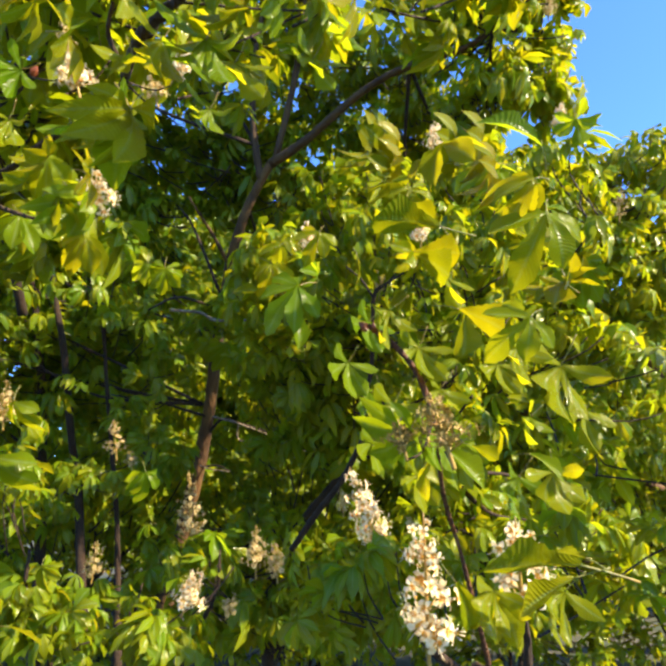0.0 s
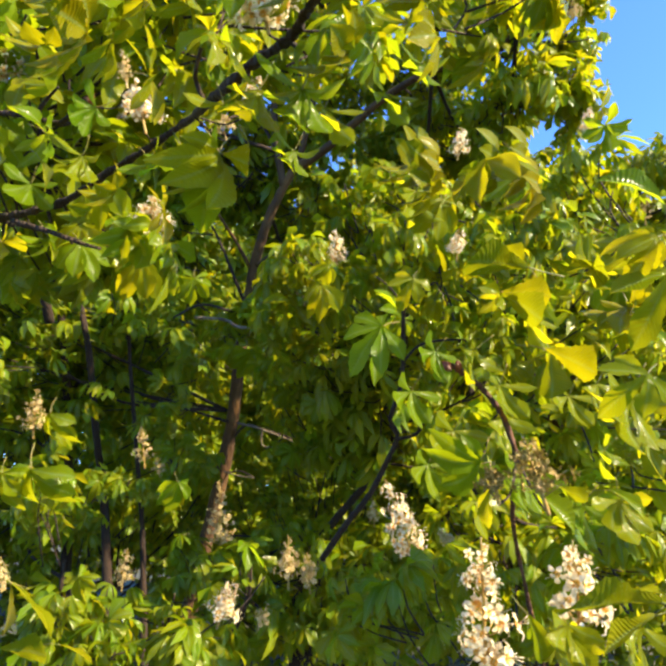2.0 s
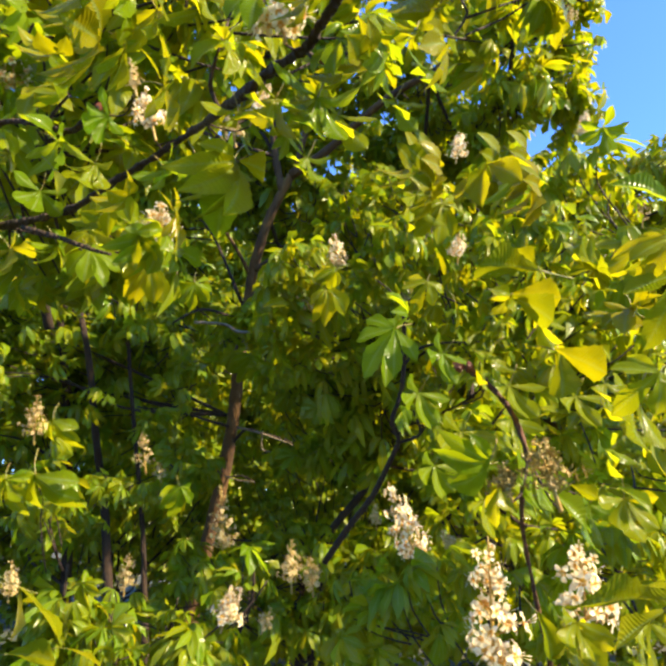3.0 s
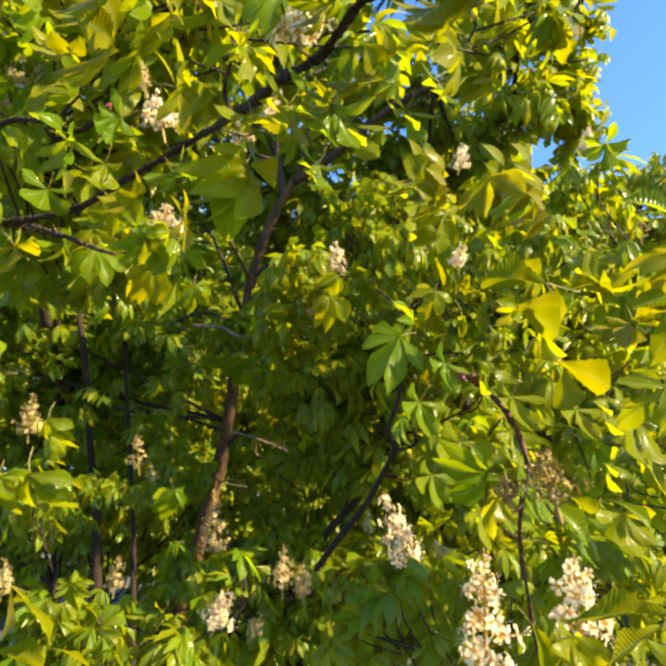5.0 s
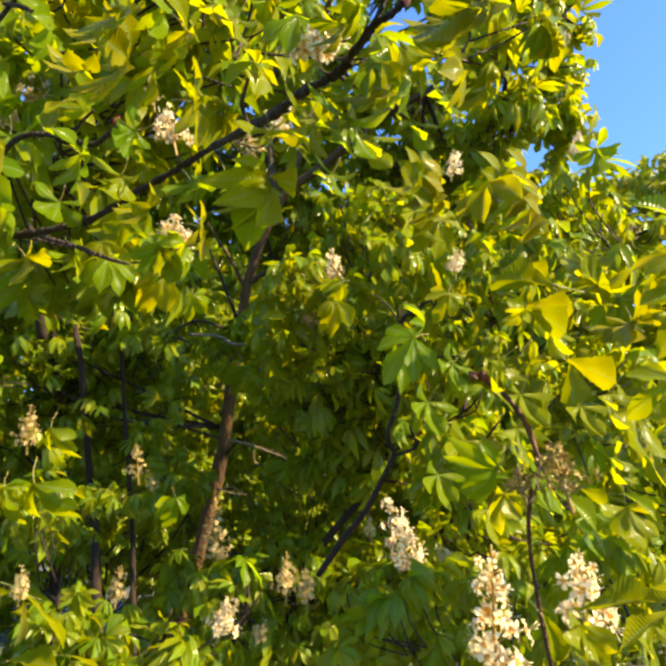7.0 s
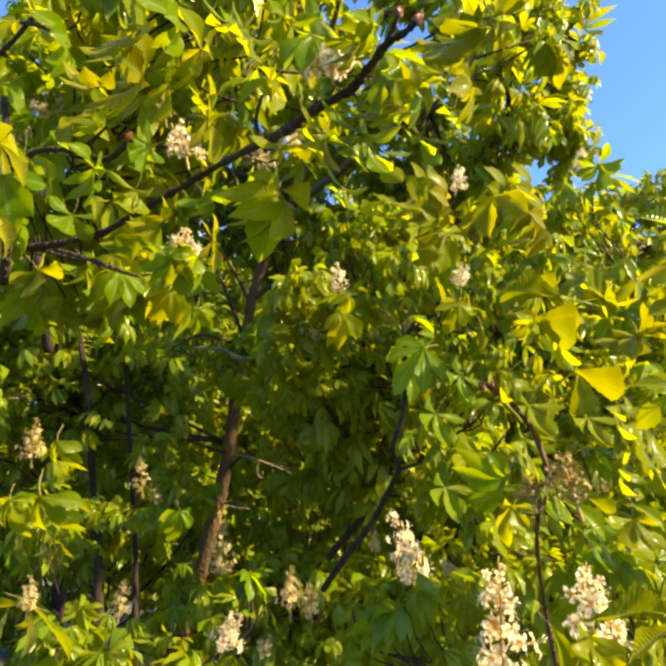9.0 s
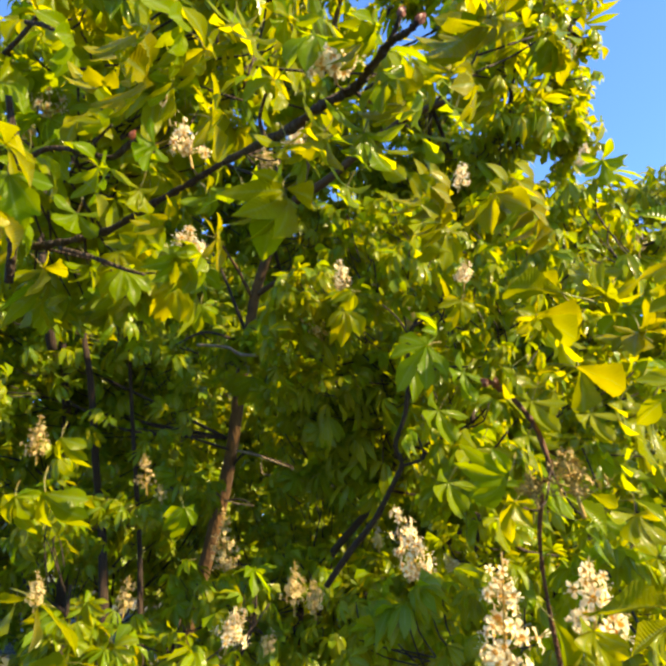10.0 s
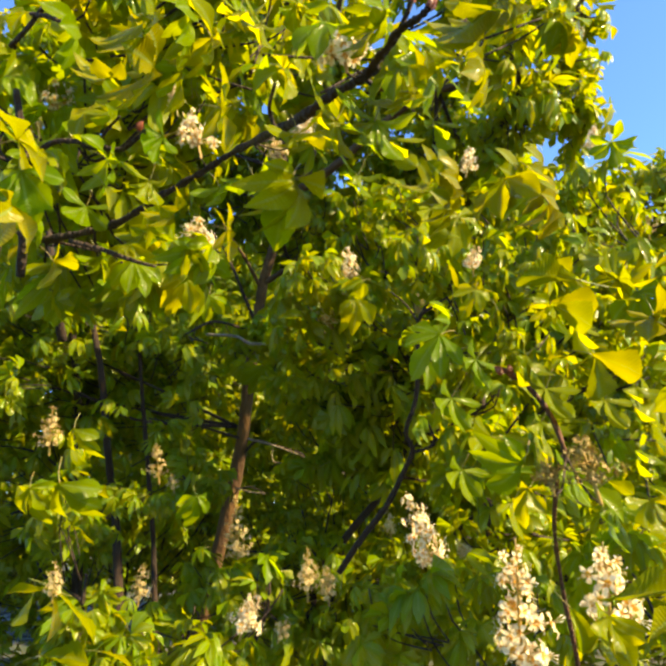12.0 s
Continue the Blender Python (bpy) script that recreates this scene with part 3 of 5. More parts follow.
# ---- shaded trees behind ----
left_tree = empty("chestnut_tree", "shaded horse chestnut with several thin dark stems", "tree", (-2.0, 5.2, 0), "chestnut trees")
grow = wood(left_tree)
grow("trunk", [((-2.16, 5.2, -0.1), 0.06), ((-2.348, 5.505, 1.174), 0.042), ((-2.313, 5.304, 1.819), 0.036), ((-2.304, 5.102, 2.464), 0.031), ((-2.342, 4.900, 3.109), 0.027), ((-2.442, 4.738, 3.625), 0.022), ((-2.575, 4.545, 4.238), 0.02), ((-2.551, 4.428, 4.946), 0.008), ((-2.516, 4.295, 5.373), 0.003)], shaded_bark)
grow("trunk", [((-1.72, 5.1, -0.1), 0.05), ((-1.949, 5.198, 1.501), 0.032), ((-1.955, 4.931, 2.020), 0.027), ((-1.953, 4.643, 2.607), 0.024), ((-2.008, 4.521, 2.994), 0.021), ((-2.059, 4.372, 3.470), 0.018), ((-2.105, 4.241, 3.887), 0.016), ((-2.097, 4.169, 4.451), 0.007), ((-2.120, 4.130, 4.912), 0.003)], shaded_bark)
grow("trunk", [((-1.5, 5.1, -0.1), 0.04), ((-1.661, 5.279, 1.253), 0.020), ((-1.650, 5.001, 1.807), 0.017), ((-1.689, 4.773, 2.536), 0.014), ((-1.703, 4.601, 3.084), 0.014)], shaded_bark)
grow("limb", [((-2.150, 4.364, 2.822), 0.034), ((-2.143, 4.189, 3.047), 0.032), ((-2.163, 4.101, 3.326), 0.026), ((-2.225, 4.095, 3.678), 0.018), ((-2.215, 4.077, 4.073), 0.010), ((-2.228, 4.053, 4.482), 0.004)], shaded_bark)
left_wood = [(-2.16, 5.2, 1.0), (-2.296, 5.304, 1.819), (-2.243, 5.103, 2.464), (-2.308, 4.901, 3.109), (-2.575, 4.545, 4.238), (-1.947, 4.643, 2.607), (-2.059, 4.372, 3.470), (-1.689, 4.773, 2.536)]
base = Vector((-2.0, 5.2, 0))
foliage(left_tree, 13, rel([
    ((-1.447, 3.657, 1.656), (0.28, 0.2, 0.14), 9, 0.1),
    ((-1.139, 4.230, 1.853), (0.2, 0.2, 0.18), 9, 0.11),
    ((-2.590, 5.552, 2.356), (1.4, 0.6, 1.3), 192, 0.14),
    ((-3.827, 4.681, 3.753), (1.3, 1.2, 2.0), 150, 0.12),
    ((-2.474, 4.956, 4.266), (1.0, 0.8, 0.8), 72, 0.14),
    ((-1.426, 4.174, 2.450), (0.35, 0.3, 0.55), 6, 0.12),
    ((-1.985, 4.027, 1.895), (0.4, 0.3, 0.5), 4, 0.12),
    ((-2.049, 3.995, 2.664), (0.35, 0.3, 0.35), 3, 0.12),
    ((-1.508, 4.015, 2.956), (0.30, 0.3, 0.25), 4, 0.125),
], base), [Vector(w) - base for w in left_wood], "shaded crown of dark green leaves", 0)

mid_tree = empty("chestnut_tree", "shaded horse chestnut with a forked dark stem", "tree", (-0.1, 3.9, 0), "chestnut trees")
grow = wood(mid_tree)
grow("trunk", [((-0.35, 3.9, -0.1), 0.06), ((-0.369, 4.193, 1.090), 0.0264), ((-0.176, 3.976, 1.457), 0.0224), ((0.031, 3.797, 1.702), 0.0198), ((0.192, 3.614, 1.956), 0.0172), ((0.228, 3.545, 2.180), 0.0145), ((0.242, 3.371, 2.403), 0.0125), ((0.265, 3.303, 2.620), 0.0099), ((0.345, 3.260, 2.761), 0.0066), ((0.459, 3.231, 2.859), 0.0040)], shaded_bark)
grow("branch", [((0.235, 3.510, 2.291), 0.0086), ((0.344, 3.375, 2.392), 0.0073), ((0.486, 3.269, 2.401), 0.0053), ((0.597, 3.167, 2.398), 0.0033)], shaded_bark)
grow("branch", [((0.204, 3.594, 2.023), 0.0092), ((0.366, 3.481, 2.055), 0.0073), ((0.574, 3.349, 2.148), 0.0059), ((0.704, 3.200, 2.296), 0.0033)], shaded_bark)
grow("branch", [((0.124, 3.707, 1.825), 0.0092), ((0.355, 3.672, 1.778), 0.0066), ((0.637, 3.599, 1.686), 0.0046)], shaded_bark)
grow("branch", [((-0.174, 2.873, 1.381), 0.013), ((-0.068, 2.801, 1.529), 0.013), ((0.028, 2.747, 1.648), 0.012), ((0.104, 2.687, 1.791), 0.011), ((0.136, 2.645, 1.865), 0.01), ((0.108, 2.603, 1.937), 0.009), ((0.145, 2.551, 2.049), 0.009), ((0.156, 2.494, 2.176), 0.009), ((0.159, 2.423, 2.349), 0.008), ((0.207, 2.391, 2.392), 0.006), ((0.272, 2.371, 2.429), 0.003)], shaded_bark)
grow("branch", [((0.153, 2.503, 2.144), 0.006), ((0.211, 2.467, 2.201), 0.005), ((0.291, 2.443, 2.217), 0.005), ((0.389, 2.434, 2.219), 0.003)], shaded_bark)
grow("branch", [((0.137, 2.648, 1.857), 0.007), ((0.220, 2.619, 1.889), 0.006), ((0.192, 2.573, 1.976), 0.004)], shaded_bark)
grow("branch", [((0.385, 2.602, 1.813), 0.004), ((0.481, 2.558, 1.901), 0.005), ((0.542, 2.515, 1.980), 0.004)], shaded_bark)
grow("branch", [((0.159, 2.426, 2.341), 0.005), ((0.109, 2.404, 2.413), 0.004), ((0.050, 2.389, 2.461), 0.003)], shaded_bark)
mid_wood = [(-0.3, 3.9, 0.8), (-0.176, 3.976, 1.457), (0.031, 3.797, 1.702), (0.192, 3.614, 1.956), (0.242, 3.371, 2.403), (0.345, 3.260, 2.761), (0.574, 3.349, 2.148), (0.637, 3.599, 1.686)]
base = Vector((-0.1, 3.9, 0))
foliage(mid_tree, 14, rel([
    ((-0.283, 3.791, 2.343), (0.36, 0.25, 0.1), 16, 0.085),
    ((0.020, 3.816, 1.912), (0.3, 0.25, 0.06), 12, 0.08),
    ((-0.306, 3.917, 1.905), (0.28, 0.25, 0.05), 10, 0.08),
    ((-0.404, 4.149, 2.175), (0.3, 0.2, 0.08), 9, 0.09),
    ((0.011, 3.503, 2.279), (0.25, 0.2, 0.1), 9, 0.085),
    ((-0.251, 2.670, 2.626), (0.15, 0.2, 0.09), 9, 0.08),
    ((-0.071, 2.738, 2.581), (0.16, 0.2, 0.1), 8, 0.085),
    ((-0.294, 3.069, 2.321), (0.14, 0.15, 0.06), 6, 0.08),
    ((0.268, 3.837, 2.251), (0.7, 0.4, 0.5), 68, 0.125),
    ((-0.116, 4.173, 1.162), (1.2, 0.5, 0.35), 110, 0.125),
    ((0.967, 3.933, 1.301), (0.8, 0.5, 0.45), 93, 0.125),
    ((0.016, 3.706, 2.662), (0.45, 0.3, 0.4), 30, 0.125),
    ((0.026, 3.368, 2.402), (0.35, 0.2, 0.36), 14, 0.12),
    ((0.451, 2.686, 1.920), (0.30, 0.25, 0.25), 12, 0.115),
    ((-0.351, 2.889, 2.581), (0.22, 0.2, 0.22), 8, 0.11),
    ((0.112, 3.380, 2.177), (0.18, 0.2, 0.22), 7, 0.105),
    ((0.652, 2.380, 2.570), (0.36, 0.2, 0.16), 16, 0.095),
    ((0.193, 2.638, 2.734), (0.25, 0.2, 0.12), 9, 0.095),
    ((0.748, 3.092, 2.644), (0.55, 0.4, 0.45), 17, 0.115),
    ((1.118, 2.892, 2.290), (0.45, 0.4, 0.55), 15, 0.115),
], base), [Vector(w) - base for w in mid_wood], "green leaves lit in patches", 0)

# ---- low growth in front ----
low_tree = empty("chestnut_sapling", "low chestnut growth with light green young leaves", "sapling", (-0.9, 2.7, 0))
grow = wood(low_tree)
grow("stem", [((-0.9, 2.75, -0.1), 0.03), ((-0.824, 2.882, 0.908), 0.022), ((-0.763, 2.702, 1.152), 0.008), ((-0.730, 2.663, 1.276), 0.002)], shaded_bark)
grow("stem", [((-0.95, 2.75, 0.3), 0.02), ((-1.088, 2.766, 0.935), 0.014), ((-1.126, 2.568, 1.230), 0.009), ((-1.110, 2.513, 1.409), 0.005)], shaded_bark)
grow("stem", [((-0.85, 2.75, 0.4), 0.02), ((-0.587, 2.860, 0.989), 0.012), ((-0.468, 2.785, 1.231), 0.008), ((-0.450, 2.735, 1.392), 0.004)], shaded_bark)
base = Vector((-0.9, 2.7, 0))
foliage(low_tree, 15, rel([
    ((-0.799, 2.598, 1.148), (0.42, 0.25, 0.07), 20, 0.095),
    ((-1.120, 2.664, 1.261), (0.22, 0.2, 0.10), 5, 0.095),
    ((-0.549, 2.949, 1.375), (0.20, 0.2, 0.10), 5, 0.09),
    ((-1.244, 2.640, 1.666), (0.12, 0.2, 0.16), 6, 0.09),
], base), [Vector(w) - base for w in ((-0.763, 2.702, 1.152), (-1.126, 2.568, 1.230), (-0.468, 2.785, 1.231))], "light green young leaves", 0, False)

# ---- shrubs under the trees ----
for n, (x, y, wide, high) in enumerate(((-4.3, 7.0, 1.3, 1.3), (-2.4, 6.8, 1.4, 1.5), (-0.3, 6.6, 1.4, 1.35), (1.6, 6.4, 1.4, 1.45), (3.4, 6.6, 1.3, 1.4))):
    shrub = empty("shrub", "dense shaded green shrub growing beneath the chestnuts", "shrub", (x, y, 0), "shrubs")
    for k in range(5):
        lean = (k - 2) * 0.25
        stem("stem", [((lean * 0.2, 0, -0.05), 0.02), ((lean, 0.05 * k, high * 0.6), 0.014), ((lean * 1.7, 0.03 * k, high * 1.2), 0.006)], shrub, shaded_bark, sides=6, steps=3)
    foliage(shrub, 60 + n, [((0, 0, high * 0.75), (wide, 0.6, high * 0.85), 280, 0.12)], [(0, 0, high * 0.5)], "dense shaded leaves", simple=True)

# ---- woods that close the view ----
woods = empty("woodland", "distant dark green woodland behind the chestnuts", "woodland", (0, 11, 0), kind="stuff")
rng = random.Random(77)
poses = []
for _ in range(3600):
    x, y = rng.uniform(-11, 9), rng.uniform(9.5, 11.5)
    top = 5.2 + 0.4 * math.sin(x * 0.9) + (1.5 if x < -1 else 0)
    z = rng.uniform(0.1, 1) ** 0.8 * top
    for _ in range(5):
        at = Vector((x + rng.uniform(-0.3, 0.3), y - 11 + rng.uniform(-0.3, 0.3), z + rng.uniform(-0.3, 0.3)))
        poses.append(aim(at, (rng.uniform(-1, 1), rng.uniform(-0.5, 0.3), rng.uniform(-1, 0.2)), (rng.uniform(-0.6, 0.6), -0.8, rng.uniform(0, 1)), rng.uniform(0.20, 0.34)))
for _ in range(1500):
    at = Vector((rng.uniform(-3.5, 1.5), rng.uniform(-1.8, -0.8), rng.uniform(0.8, 5.6)))
    for _ in range(4):
        off = Vector([rng.uniform(-0.25, 0.25) for _ in range(3)])
        poses.append(aim(at + off, (rng.uniform(-1, 1), rng.uniform(-0.5, 0.3), rng.uniform(-1, 0.2)), (rng.uniform(-0.6, 0.6), -0.8, rng.uniform(0, 1)), rng.uniform(0.14, 0.26)))
leaf_mass("crown", poses, woods, "dark leaves of the woodland", rng, True)
for n in range(16):
    x = -10 + n * 1.2 + rng.uniform(-0.3, 0.3)
    stem("trunk", [((x, 0, -0.1), 0.12), ((x + 0.1, 0.1, 1.6), 0.09), ((x + rng.uniform(-0.3, 0.3), 0, 3.2), 0.04)], woods, bark, sides=8, steps=3)

# ---- overhanging branch from the left ----
over_tree = empty("chestnut_tree", "horse chestnut whose flowering branch hangs close overhead", "tree", (-2.3, 1.9, 0), "chestnut trees")
grow = wood(over_tree)
grow("trunk", [((-2.3, 1.9, -0.1), 0.14), ((-2.3, 1.9, 1.0), 0.12), ((-2.25, 1.85, 2.0), 0.10), ((-2.3, 1.8, 3.2), 0.07), ((-2.2, 1.9, 4.2), 0.03)], bark, sides=12)
grow("limb", [((-2.27, 1.87, 1.6), 0.05), ((-1.5, 1.4, 1.85), 0.025), ((-0.694, 0.909, 2.030), 0.0053), ((-0.575, 0.860, 2.023), 0.0051), ((-0.498, 0.830, 2.022), 0.0048), ((-0.437, 0.799, 2.024), 0.0046), ((-0.370, 0.753, 2.037), 0.0043), ((-0.308, 0.710, 2.045), 0.0041), ((-0.242, 0.648, 2.044), 0.0039), ((-0.156, 0.447, 1.947), 0.0039), ((-0.129, 0.416, 1.947), 0.0037), ((-0.099, 0.382, 1.941), 0.0034), ((-0.086, 0.361, 1.943), 0.003), ((-0.073, 0.343, 1.950), 0.0027), ((-0.062, 0.329, 1.947), 0.0024), ((-0.055, 0.319, 1.947), 0.0022)], shaded_bark, "dark brown branch with buds", sides=9, steps=8, knots=0.5)
grow("branch", [((-0.073, 0.343, 1.950), 0.0022), ((-0.069, 0.337, 1.956), 0.002), ((-0.065, 0.330, 1.963), 0.0018)], shaded_bark)
grow("branch", [((-0.099, 0.382, 1.941), 0.0022), ((-0.093, 0.379, 1.933), 0.0019), ((-0.087, 0.376, 1.927), 0.0018)], shaded_bark)
grow("branch", [((-0.176, 0.462, 1.948), 0.002), ((-0.181, 0.452, 1.963), 0.0018), ((-0.175, 0.442, 1.982), 0.0015)], shaded_bark)
grow("branch", [((-0.680, 0.911, 2.023), 0.0041), ((-0.690, 0.968, 2.177), 0.0037), ((-0.660, 0.950, 2.234), 0.0030), ((-0.609, 0.920, 2.233), 0.0029), ((-0.535, 0.889, 2.199), 0.0025), ((-0.482, 0.865, 2.180), 0.0024), ((-0.438, 0.831, 2.189), 0.0018)], shaded_bark)
grow("branch", [((-0.682, 0.970, 2.170), 0.0041), ((-0.684, 0.952, 2.227), 0.0041), ((-0.684, 0.926, 2.278), 0.0038), ((-0.678, 0.878, 2.363), 0.0035), ((-0.649, 0.844, 2.408), 0.0030), ((-0.590, 0.823, 2.410), 0.0020), ((-0.539, 0.798, 2.391), 0.0016)], shaded_bark)
grow("branch", [((-0.569, 0.860, 2.022), 0.0023), ((-0.510, 0.865, 2.009), 0.0020), ((-0.458, 0.869, 1.997), 0.0017), ((-0.413, 0.855, 1.978), 0.0016), ((-0.385, 0.846, 1.974), 0.0016)], shaded_bark)
grow("branch", [((-0.481, 0.867, 2.005), 0.0018), ((-0.472, 0.921, 2.001), 0.0016), ((-0.472, 0.979, 1.982), 0.0012)], shaded_bark)

grow("branch", [((-0.581, 0.809, 1.946), 0.0065), ((-0.560, 0.764, 1.997), 0.0062), ((-0.544, 0.725, 2.060), 0.006), ((-0.540, 0.694, 2.098), 0.0055), ((-0.542, 0.668, 2.151), 0.004)], shaded_bark)
grow("branch", [((-0.544, 0.723, 2.068), 0.004), ((-0.521, 0.708, 2.085), 0.0038), ((-0.491, 0.697, 2.091), 0.0036), ((-0.448, 0.689, 2.082), 0.0034), ((-0.402, 0.675, 2.062), 0.0034), ((-0.374, 0.654, 2.064), 0.003), ((-0.351, 0.633, 2.066), 0.0025)], shaded_bark)
grow("branch", [((-0.440, 0.691, 2.078), 0.0026), ((-0.420, 0.676, 2.093), 0.0022), ((-0.400, 0.663, 2.103), 0.0016)], shaded_bark)
grow("branch", [((-0.505, 0.788, 1.989), 0.0035), ((-0.453, 0.784, 1.972), 0.0032), ((-0.408, 0.779, 1.953), 0.0028), ((-0.376, 0.773, 1.942), 0.002)], shaded_bark)
grow("branch", [((-0.509, 0.648, 2.260), 0.003), ((-0.536, 0.663, 2.240), 0.0032), ((-0.564, 0.678, 2.225), 0.0035)], shaded_bark)
grow("branch", [((-0.526, 0.650, 2.252), 0.003), ((-0.493, 0.644, 2.239), 0.0028), ((-0.459, 0.640, 2.216), 0.0024)], shaded_bark)
P = panicle
bud(over_tree, (-0.055, 0.319, 1.947), (0.6, 0, 0.8), 0.009)
bud(over_tree, (-0.065, 0.330, 1.963), (0.2, 0, 1), 0.008)
bud(over_tree, (-0.437, 0.830, 2.192), (0.5, -0.2, 0.8), 0.014)
bud(over_tree, (-0.087, 0.376, 1.927), (0.8, -0.2, -0.2), 0.008)
P(over_tree, (-0.112, 0.371, 1.942), (-0.116, 0.360, 1.962), 0.036, 26, seed=1)
P(over_tree, (-0.301, 0.683, 2.063), (-0.311, 0.667, 2.113), 0.044, 24, seed=2)
P(over_tree, (-0.193, 0.635, 2.019), (-0.200, 0.626, 2.048), 0.030, 18, "faded", seed=3)
P(over_tree, (-0.170, 0.611, 2.032), (-0.151, 0.599, 2.069), 0.022, 14, seed=4)
P(over_tree, (-0.353, 0.914, 2.027), (-0.341, 0.855, 2.047), 0.055, 26, seed=5)
P(over_tree, (-0.596, 0.886, 2.275), (-0.600, 0.870, 2.326), 0.050, 26, seed=6)
P(over_tree, (-0.652, 0.941, 2.262), (-0.667, 0.930, 2.298), 0.040, 18, seed=7)
P(over_tree, (-0.357, 0.762, 2.178), (-0.363, 0.749, 2.220), 0.024, 12, "faded", seed=8)

L = leaf
# palmate leaves along the branch
L(over_tree, (-0.330, 0.571, 2.103), (-0.317, 0.541, 2.027), (0.48, 0.62, 0.6), 18)
L(over_tree, (-0.251, 0.513, 2.092), (-0.232, 0.489, 2.032), (0.48, 0.62, 0.6), 17)
L(over_tree, (-0.235, 0.499, 1.997), (-0.197, 0.468, 1.962), (0.48, 0.62, 0.6), 23)
L(over_tree, (-0.316, 0.520, 2.135), (-0.297, 0.498, 2.068), (0.48, 0.62, 0.6), 18)
L(over_tree, (-0.403, 0.624, 2.130), (-0.429, 0.593, 2.094), (0.48, 0.62, 0.6), 18)
L(over_tree, (-0.464, 0.656, 2.233), (-0.450, 0.634, 2.166), (0.15, 0.35, 0.9), 17)
L(over_tree, (-0.516, 0.685, 2.273), (-0.531, 0.657, 2.227), (0.15, 0.35, 0.9), 17)
L(over_tree, (-0.425, 0.696, 2.062), (-0.384, 0.669, 2.013), (0.48, 0.62, 0.6), 17)
L(over_tree, (-0.418, 0.678, 2.015), (-0.398, 0.660, 1.970), (0.48, 0.62, 0.6), 21)
L(over_tree, (-0.337, 0.606, 1.980), (-0.349, 0.599, 1.932), (-0.05, 0.8, 0.62), 13)
L(over_tree, (-0.314, 0.575, 2.017), (-0.347, 0.561, 1.991), (-0.2, 0.75, 0.62), 13)
L(over_tree, (-0.510, 0.742, 2.075), (-0.491, 0.737, 2.022), (-0.2, 0.75, 0.62), 19)
L(over_tree, (-0.548, 0.749, 2.121), (-0.550, 0.746, 2.059), (-0.05, 0.8, 0.62), 12)
L(over_tree, (-0.312, 0.683, 1.931), (-0.314, 0.677, 1.879), (0.2, -0.75, 0.55), 19)
L(over_tree, (-0.301, 0.702, 1.937), (-0.287, 0.699, 1.877), (0.75, 0.1, 0.6), 19)
L(over_tree, (-0.286, 0.701, 1.942), (-0.265, 0.695, 1.892), (0.75, 0.1, 0.6), 17)
L(over_tree, (-0.242, 0.587, 1.908), (-0.213, 0.564, 1.880), (0.48, 0.62, 0.6), 23)
L(over_tree, (-0.201, 0.500, 1.922), (-0.184, 0.491, 1.882), (-0.2, 0.75, 0.62), 13)
L(over_tree, (-0.241, 0.538, 1.933), (-0.223, 0.528, 1.898), (-0.05, 0.8, 0.62), 12)
L(over_tree, (-0.574, 0.706, 2.200), (-0.535, 0.694, 2.170), (0.2, -0.75, 0.55), 13)
L(over_tree, (-0.561, 0.698, 2.299), (-0.570, 0.669, 2.255), (0.15, 0.35, 0.9), 17)
L(over_tree, (-0.270, 0.489, 2.102), (-0.248, 0.465, 2.043), (0.15, 0.35, 0.9), 17)
L(over_tree, (-0.209, 0.440, 2.058), (-0.213, 0.432, 2.014), (-0.2, 0.75, 0.62), 13)
L(over_tree, (-0.384, 0.628, 2.190), (-0.394, 0.612, 2.139), (0.48, 0.62, 0.6), 18)
L(over_tree, (-0.289, 0.539, 2.071), (-0.266, 0.514, 2.016), (0.48, 0.62, 0.6), 23)
L(over_tree, (-0.460, 0.703, 2.144), (-0.471, 0.676, 2.093), (0.15, 0.35, 0.9), 18)
L(over_tree, (-0.413, 0.686, 2.132), (-0.420, 0.660, 2.077), (0.48, 0.62, 0.6), 17)
L(over_tree, (-0.588, 0.828, 2.062), (-0.538, 0.803, 2.009), (0.15, 0.35, 0.9), 17)
L(over_tree, (-0.493, 0.802, 2.049), (-0.503, 0.797, 1.994), (-0.2, 0.75, 0.62), 12)
L(over_tree, (-0.324, 0.671, 1.971), (-0.335, 0.652, 1.929), (0.48, 0.62, 0.6), 18)
L(over_tree, (-0.385, 0.750, 1.985), (-0.392, 0.731, 1.940), (0.48, 0.62, 0.6), 18)
L(over_tree, (-0.624, 0.856, 2.034), (-0.581, 0.849, 1.989), (0.75, 0.1, 0.6), 17)
L(over_tree, (-0.588, 0.916, 2.010), (-0.552, 0.913, 1.951), (-0.05, 0.8, 0.62), 12)
L(over_tree, (-0.494, 0.869, 1.998), (-0.467, 0.865, 1.941), (-0.2, 0.75, 0.62), 19)
L(over_tree, (-0.425, 0.825, 1.973), (-0.391, 0.820, 1.919), (0.2, -0.75, 0.55), 17)
L(over_tree, (-0.168, 0.438, 1.994), (-0.166, 0.417, 1.998), (0.2, -0.75, 0.55), 22)
L(over_tree, (-0.168, 0.438, 1.994), (-0.191, 0.421, 1.980), (0.2, -0.75, 0.55), 20)
L(over_tree, (-0.167, 0.439, 1.993), (-0.151, 0.428, 1.960), (0.75, 0.1, 0.6), 22)
L(over_tree, (-0.151, 0.374, 2.004), (-0.170, 0.361, 1.974), (-0.2, 0.75, 0.62), 17)
L(over_tree, (-0.150, 0.374, 2.002), (-0.134, 0.362, 1.974), (0.75, 0.1, 0.6), 17)
